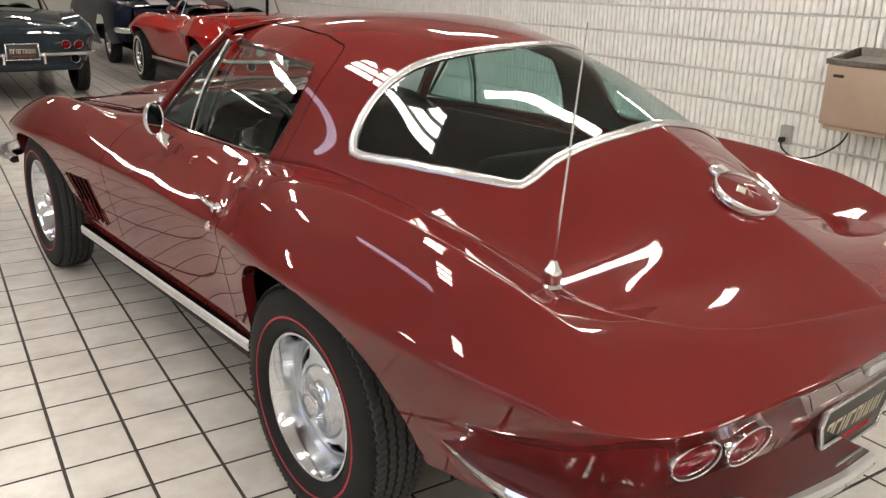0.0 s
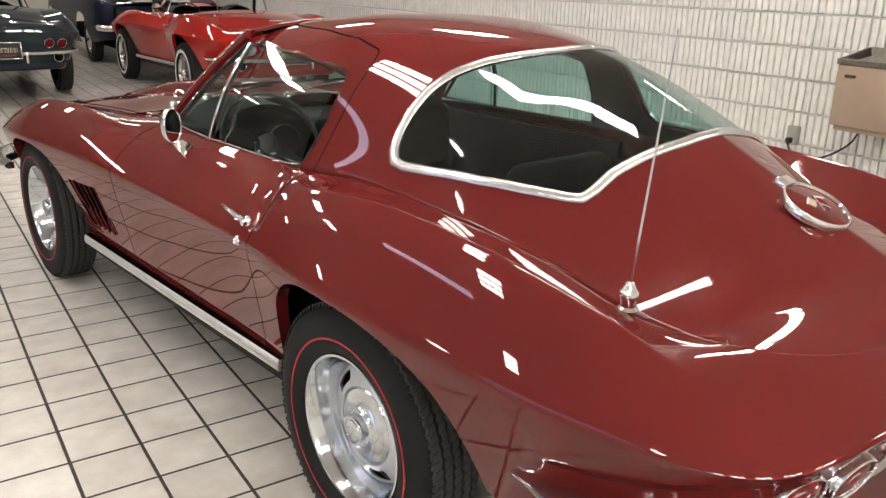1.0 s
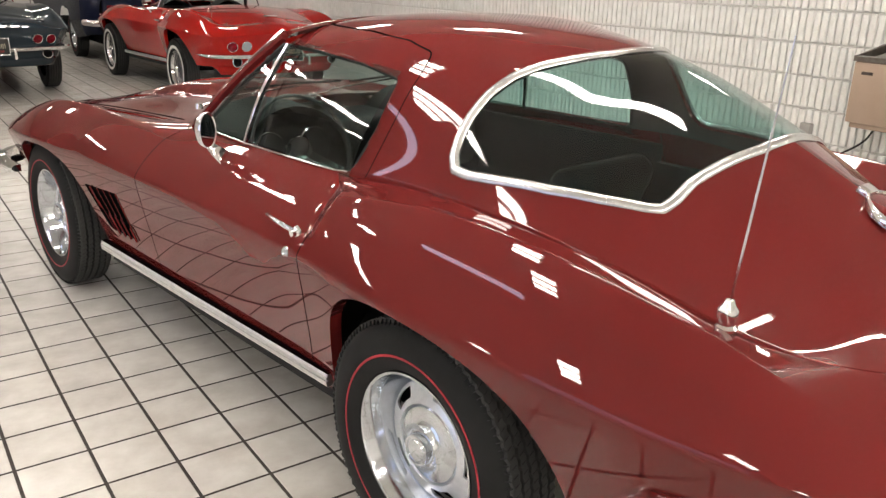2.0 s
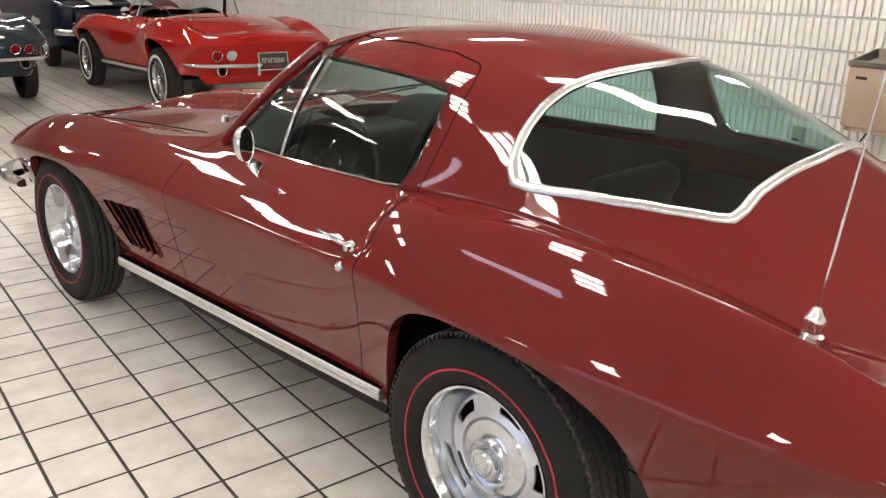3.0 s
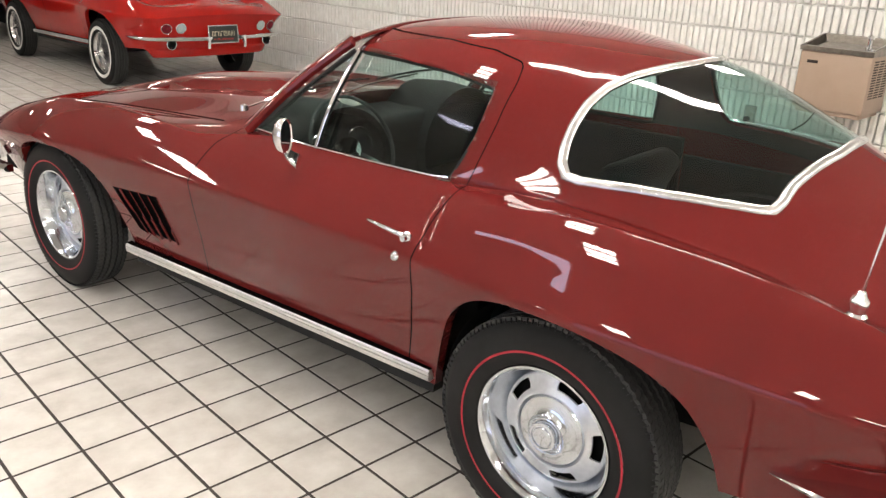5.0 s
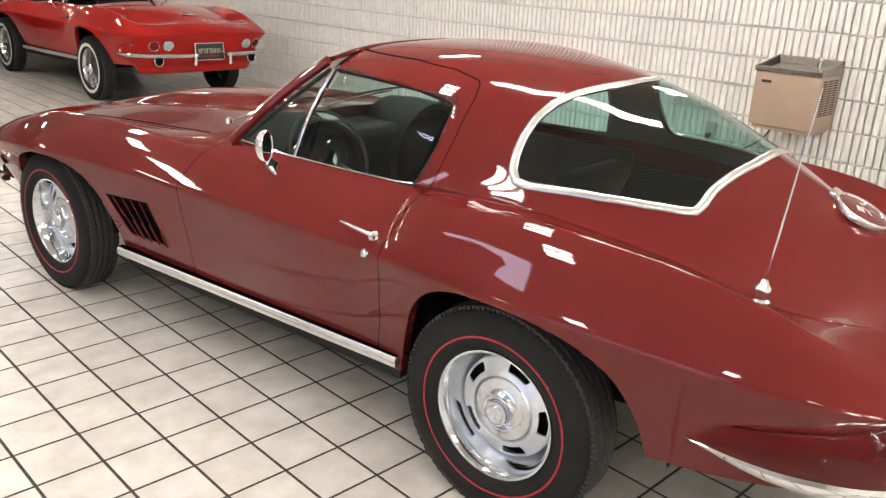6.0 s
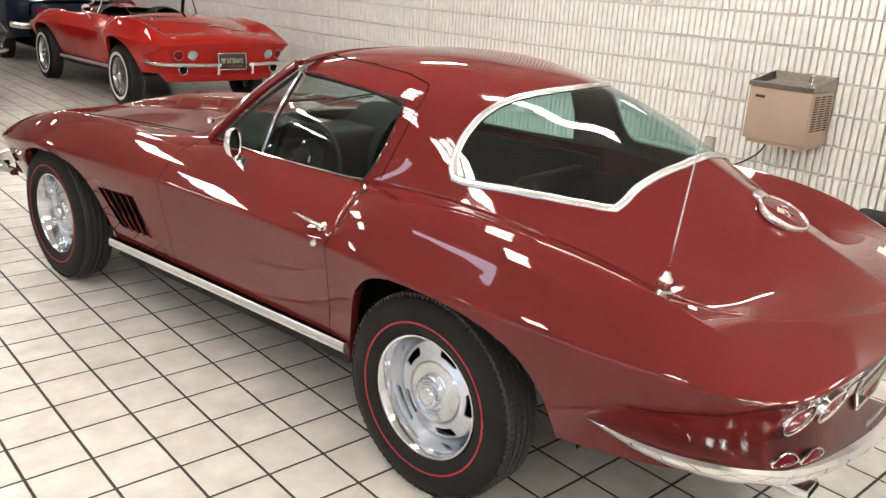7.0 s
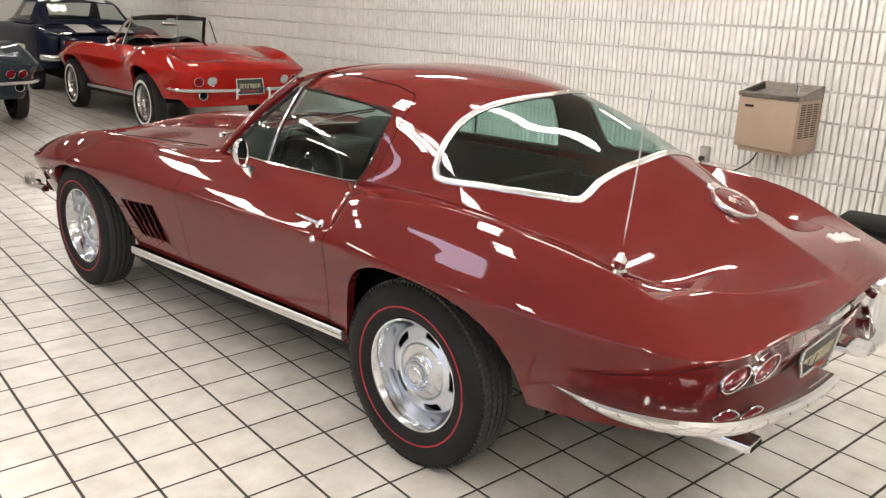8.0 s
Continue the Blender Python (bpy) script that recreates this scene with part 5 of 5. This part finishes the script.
# a dark muscle coupe with white stripes beyond the red car
MC_SIDE = smooth_curve([(0, 0.70, -1.12, 0.62), (1, 0.86, -0.95, 0.64), (2, 0.92, -0.4, 0.66), (3, 0.93, 0.6, 0.64), (4, 0.92, 1.8, 0.64), (5, 0.91, 2.9, 0.62), (6, 0.82, 3.45, 0.58)])
MC_LOW = smooth_curve([(0, 0.66, -1.05, 0.38), (1, 0.80, -0.90, 0.36), (2, 0.86, -0.4, 0.30), (3, 0.86, 0.6, 0.24), (4, 0.86, 1.8, 0.24), (5, 0.85, 2.9, 0.28), (6, 0.78, 3.42, 0.30)])
MC_DECK = smooth_curve([(0, 0.62, -1.10, 0.84), (1, 0.74, -0.92, 0.88), (2, 0.78, -0.4, 0.94), (3, 0.76, 0.6, 0.94), (4, 0.76, 1.8, 0.93), (5, 0.74, 2.9, 0.88), (6, 0.68, 3.42, 0.78)])


def muscle_coupe(place):
    car = thing("muscle_coupe", "dark navy hardtop coupe with broad white stripes", "car", place)
    u = np.linspace(0, 6, 60)
    A, B, D = MC_LOW(u), MC_SIDE(u), MC_DECK(u)
    rows = []
    for v in np.linspace(0, 1, 8):
        rows.append(A + (B - A) * v + np.array([0.03, 0, 0]) * math.sin(math.pi * v))
    for v in np.linspace(0.1, 1, 9):
        rows.append((1 - v) ** 2 * B + 2 * v * (1 - v) * np.stack([B[:, 0], B[:, 1], D[:, 2] + 0.02], 1) + v * v * D)
    for v in np.linspace(0.1, 1, 9):
        p = D.copy()
        p[:, 0] *= 1 - v
        p[:, 2] += 0.025 * (1 - (1 - v) ** 2)
        rows.append(p)
    bm = outward(sheet(np.stack(rows, 1)), Vector((0, 1, 0.5)))
    for poly in (rounded([(-0.38, 0.1), (-0.36, 0.5), (-0.2, 0.70), (0.2, 0.70), (0.36, 0.5), (0.38, 0.1)], 0.1), rounded([(2.36, 0.1), (2.38, 0.5), (2.54, 0.68), (2.94, 0.68), (3.1, 0.5), (3.12, 0.1)], 0.1)):
        bmesh.ops.delete(bm, geom=carve(bm, poly, (1, 2), lambda c: abs(c.x) > 0.6), context="FACES")
    deck_tree = BVHTree.FromBMesh(bm)
    part("body", bm, navy_paint, car)
    part("tail_panel", boxes(((-0.66, -1.135, 0.42), (0.66, -1.08, 0.83), 0.03)), navy_paint, car)
    for sg in (-1, 1):
        part("tail_lamp", boxes(((sg * 0.40 - 0.20, -1.15, 0.66), (sg * 0.40 + 0.20, -1.12, 0.76), 0.012)), lens_red, car)
    part("rear_bumper", tube([(-0.86, -0.9, 0.53), (-0.80, -1.12, 0.53), (-0.5, -1.19, 0.53), (0.5, -1.19, 0.53), (0.80, -1.12, 0.53), (0.86, -0.9, 0.53)], 0.045, 10), chrome, car)
    part("underside", boxes(((-0.62, -1.0, 0.22), (0.62, 3.3, 0.40), 0.02)), under_black, car)
    # cabin
    rows = []
    for y, w, z, wl, zl in ((-0.42, 0.60, 0.965, 0.70, 0.955), (-0.30, 0.585, 1.03, 0.72, 0.955), (0.05, 0.56, 1.24, 0.74, 0.955), (0.30, 0.555, 1.31, 0.75, 0.955), (0.80, 0.555, 1.33, 0.75, 0.955), (1.15, 0.56, 1.30, 0.75, 0.955), (1.60, 0.60, 1.02, 0.74, 0.955), (1.75, 0.60, 0.955, 0.72, 0.95)):
        rows.append([(wl, y, zl), (wl * 0.55 + w * 0.45, y, zl + 0.45 * (z - zl)), (w, y, zl + 0.92 * (z - zl)), (w * 0.82, y, z), (w * 0.4, y, z + 0.012), (0, y, z + 0.016)])
    top = sheet(np.array(rows))
    gl = []
    for side in (lambda c: c.x < -0.4, lambda c: c.x > 0.4):
        fs = carve(top, rounded([(0.20, 1.0), (1.40, 1.0), (1.14, 1.25), (0.34, 1.26)], 0.03, 3), (1, 2), side)
        gl.append(take(top, fs))
    fs = carve(top, rounded([(-0.55, -0.33), (0.55, -0.33), (0.50, 0.08), (-0.50, 0.08)], 0.04, 3), (0, 1), lambda c: c.z > 0.97)
    gl.append(take(top, fs))
    fs = carve(top, rounded([(-0.55, 1.58), (0.55, 1.58), (0.50, 1.22), (-0.50, 1.22)], 0.04, 3), (0, 1), lambda c: c.z > 0.97)
    gl.append(take(top, fs))
    part("roof", outward(top, Vector((0, 0.6, 0.9))), navy_paint, car)
    for g in gl:
        part("window", g, clear_glass, car)
    part("interior", boxes(((-0.66, -0.2, 0.60), (0.66, 1.5, 0.90), 0.04), ((-0.6, -0.15, 0.88), (0.6, 0.05, 1.02), 0.04)), vinyl, car)
    for sg in (-1, 1):
        st = bmesh.new()
        pts = []
        for y in np.linspace(-1.05, -0.46, 8):
            h, n = sample_down(deck_tree, sg * 0.27, y)
            pts.append(h + Vector((0, 0, 0.003)))
        part("stripe", sweep(pts, [(0, 0, 1)] * 8, [(-0.14, -0.004), (-0.14, 0.002), (0.14, 0.002), (0.14, -0.004)]), white_paint, car, "broad white stripe")
        part("roof_stripe", grid_sheet([[(sg * x, y, z) for x in (0.13, 0.27, 0.41)] for y, z in ((0.14, 1.272), (0.30, 1.330), (0.80, 1.351), (1.13, 1.322))]), white_paint, car, "broad white stripe")
        for yy in (0.0, 2.74):
            wheel_parts(car, sg * 0.76, yy, sg, "rally")
    return car


muscle_coupe(pose(3.05, 11.35, 0, 0, 0, 0) @ Matrix.Diagonal((1.04, 1.0, 1.06, 1)))

# ------------------------------------------------------------------ water cooler on the block wall
FX, FY, FZ = WALL_X, -0.02, 0.62
cooler = thing("water_cooler", "tan enamelled wall drinking fountain with louvred side", "drinking fountain", pose(FX, FY, FZ))
W2, DEP, HGT = 0.215, 0.325, 0.345
part("cabinet", boxes(((-DEP, -W2, 0.0), (0.0, W2, HGT), 0.008)), tan_enamel, cooler)
part("bottom_pan", boxes(((-DEP + 0.02, -W2 + 0.02, -0.03), (-0.01, W2 - 0.02, 0.001), 0.006)), tan_enamel, cooler)
bm = grid_sheet([[(-DEP - 0.006, -W2 - 0.006, HGT + 0.002), (-DEP - 0.006, W2 + 0.006, HGT + 0.002)], [(-DEP - 0.010, -W2 - 0.006, HGT + 0.030), (-DEP - 0.010, W2 + 0.006, HGT + 0.030)], [(-DEP + 0.02, -W2 + 0.01, HGT + 0.034), (-DEP + 0.02, W2 - 0.01, HGT + 0.034)], [(-DEP + 0.07, -W2 + 0.05, HGT + 0.020), (-DEP + 0.07, W2 - 0.05, HGT + 0.020)], [(-0.08, -W2 + 0.05, HGT + 0.045), (-0.08, W2 - 0.05, HGT + 0.045)], [(-0.03, -W2 + 0.01, HGT + 0.085), (-0.03, W2 - 0.01, HGT + 0.085)], [(0.0, -W2 - 0.004, HGT + 0.09), (0.0, W2 + 0.004, HGT + 0.09)]])
part("basin", bm, brown_top, cooler, "brushed brown basin", smooth=False)
for sg in (-1, 1):
    b = bmesh.new()
    vs = [b.verts.new(p) for p in ((-DEP - 0.006, sg * (W2 + 0.004), HGT + 0.001), (0.0, sg * (W2 + 0.004), HGT + 0.001), (0.0, sg * (W2 + 0.004), HGT + 0.09), (-0.04, sg * (W2 + 0.004), HGT + 0.085), (-DEP + 0.02, sg * (W2 + 0.004), HGT + 0.034), (-DEP - 0.010, sg * (W2 + 0.004), HGT + 0.030))]
    ws = [b.verts.new(v.co + Vector((0, -sg * 0.012, 0))) for v in vs]
    b.faces.new(vs), b.faces.new(ws[::-1])
    for k in range(6):
        b.faces.new((vs[k], vs[(k + 1) % 6], ws[(k + 1) % 6], ws[k]))
    bmesh.ops.recalc_face_normals(b, faces=b.faces)
    part("basin_side", b, brown_top, cooler, smooth=False)
part("bubbler", lathe([(0, 0.022), (0.03, 0.02), (0.035, 0.013), (0.075, 0.012), (0.08, 0.02), (0.10, 0.018), (0.105, 0.0)], 20, "z", pose(-DEP + 0.10, -W2 + 0.07, HGT + 0.015)), chrome, cooler)
part("push_button", lathe([(0, 0.016), (0.012, 0.015), (0.014, 0.0)], 16, "z", pose(-DEP + 0.045, -W2 + 0.03, HGT + 0.030)), chrome, cooler)
part("maker_badge", boxes(((-DEP - 0.003, 0.10, 0.275), (-DEP + 0.001, 0.165, 0.292), 0.001)), dark_slot, cooler)
for col in range(3):
    for k in range(15):
        x0 = -DEP + 0.045 + 0.085 * col
        part("louvre", boxes(((x0, -W2 - 0.0015, 0.095 + 0.0155 * k), (x0 + 0.066, -W2 + 0.006, 0.103 + 0.0155 * k))), dark_slot, cooler, smooth=False)

outlet = thing("wall_outlet", "small grey electrical outlet box on the block wall", "outlet", pose(WALL_X, 0.60, 0.46))
part("cover", boxes(((-0.045, -0.036, -0.06), (0.0, 0.036, 0.06), 0.004)), grey_plate, outlet)
part("plug", boxes(((-0.085, -0.016, -0.045), (-0.044, 0.016, -0.012), 0.006)), black_trim, outlet)
cord = smooth_curve([(0, -0.075, 0.60, 0.43), (1, -0.09, 0.57, 0.38), (2, -0.08, 0.47, 0.335), (3, -0.06, 0.33, 0.375), (4, -0.06, 0.20, 0.47), (5, -0.10, 0.13, 0.56), (6, -0.12, 0.11, 0.60)])(np.linspace(0, 6, 30))
tagged(part("power_cord", tube([(WALL_X + a, b, c) for a, b, c in cord], 0.006, 6), black_trim), "black power cord hanging between outlet and cooler", "cord")


# a low black stool by the block wall
stool = thing("low_stool", "low black padded stool standing by the block wall", "stool", BASE @ pose(2.86, -0.42, 0, 0, 0, 4))
part("cover", boxes(((-0.17, -0.25, 0.245), (0.17, 0.25, 0.325), 0.035)), vinyl, stool)
part("apron", boxes(((-0.15, -0.23, 0.205), (0.15, 0.23, 0.245), 0.004)), black_trim, stool)
for dx in (-0.13, 0.13):
    for dy in (-0.20, 0.06, 0.20):
        part("leg", tube([(dx, dy, 0.21), (dx * 1.08, dy * 1.06, 0.0)], 0.016, 8), black_trim, stool)

# ------------------------------------------------------------------ floor tiles and wall blocks
G = 0.0050
b_ = 0.0022


def tile_verts(x, y):
    lo, hi = G, S - G
    o = [(x + lo, y + lo), (x + hi, y + lo), (x + hi, y + hi), (x + lo, y + hi)]
    i = [(x + lo + b_, y + lo + b_), (x + hi - b_, y + lo + b_), (x + hi - b_, y + hi - b_), (x + lo + b_, y + hi - b_)]
    return [(a, c, -0.006) for a, c in o] + [(a, c, -0.0009) for a, c in o] + [(a, c, 0.0) for a, c in i]


TILE_FACES = [(8, 9, 10, 11)] + [(k, (k + 1) % 4, 4 + (k + 1) % 4, 4 + k) for k in range(4)] + [(4 + k, 4 + (k + 1) % 4, 8 + (k + 1) % 4, 8 + k) for k in range(4)]
tile_mesh = bpy.data.meshes.new("tile")
tile_mesh.from_pydata(tile_verts(0, 0), [], TILE_FACES)
tile_mesh.materials.append(tile_mat)
verts, faces, near = [], [], 0
for i in range(int(LEFT_X / S), int(WALL_X / S) + 1):
    for j in range(int(NEAR_Y / S), int(FAR_Y / S)):
        close = -6 <= i < 8 and -12 <= j < 9
        if close:
            t = new("tile", tile_mesh)
            t.parent = floor
            t.location = (i * S, j * S, 0)
            near += 1
        else:
            n = len(verts)
            verts += tile_verts(i * S, j * S)
            faces += [tuple(n + k for k in f) for f in TILE_FACES]
me = bpy.data.meshes.new("tiles")
me.from_pydata(verts, [], faces)
me.materials.append(tile_mat)
rest = new("tiles", me)
rest.parent = floor
tagged(rest, "off-white glazed floor tiles", kind="stuff")

# ribbed block: eight upright ribs a block, 16 by 8 inches
BL, BH, RIBS = 0.4064, 0.2032, 8


def block_profile():
    pitch = BL / RIBS
    prof = []
    for k in range(RIBS):
        y0 = k * pitch
        prof += [(y0 + 0.0035, 0.0), (y0 + 0.0065, -0.013), (y0 + 0.016, -0.0175), (y0 + pitch - 0.016, -0.0175), (y0 + pitch - 0.0065, -0.013), (y0 + pitch - 0.0035, 0.0)]
    return prof


PROF = block_profile()


def block_verts(y, z, rnd):
    vs = []
    for zz, inset in ((z + 0.004, 0.010), (z + 0.010, 0.0), (z + 0.07, 0.0), (z + 0.135, 0.0), (z + BH - 0.010, 0.0), (z + BH - 0.004, 0.010)):
        for py, px in PROF:
            d = min(0.0, px + inset)
            vs.append((d + (rnd.uniform(-0.0028, 0.0028) if d < -0.01 else 0.0), y + py + rnd.uniform(-0.0012, 0.0012), zz + rnd.uniform(-0.001, 0.001)))
    return vs


NP = len(PROF)
BLOCK_FACES = [(r * NP + k, r * NP + k + 1, (r + 1) * NP + k + 1, (r + 1) * NP + k) for r in range(5) for k in range(NP - 1)]
rb = random.Random(11)
kinds = []
for k in range(6):
    bmz = bpy.data.meshes.new("block")
    bmz.from_pydata(block_verts(0, 0, rb), [], [f[::-1] for f in BLOCK_FACES])
    bmz.materials.append(block_mat)
    kinds.append(bmz)
verts, faces = [], []
for r in range(int(CEIL / BH)):
    for k in range(int((FAR_Y - NEAR_Y) / BL)):
        y, z = NEAR_Y + k * BL + (BL / 2 if r % 2 else 0) - 0.02, r * BH
        if -1.6 < y < 7.0 and 0.1 < z < 2.5:
            o = new("block", rb.choice(kinds))
            o.parent = wall_east
            o.location = (WALL_X + 0.012, y, z)
        else:
            n = len(verts)
            verts += [(WALL_X + 0.012 + a, b, c) for a, b, c in block_verts(y, z, rb)]
            faces += [tuple(n + q for q in f[::-1]) for f in BLOCK_FACES]
me = bpy.data.meshes.new("blocks")
me.from_pydata(verts, [], faces)
me.materials.append(block_mat)
rest = new("blocks", me)
rest.parent = wall_east
tagged(rest, "white painted ribbed blocks", kind="stuff")
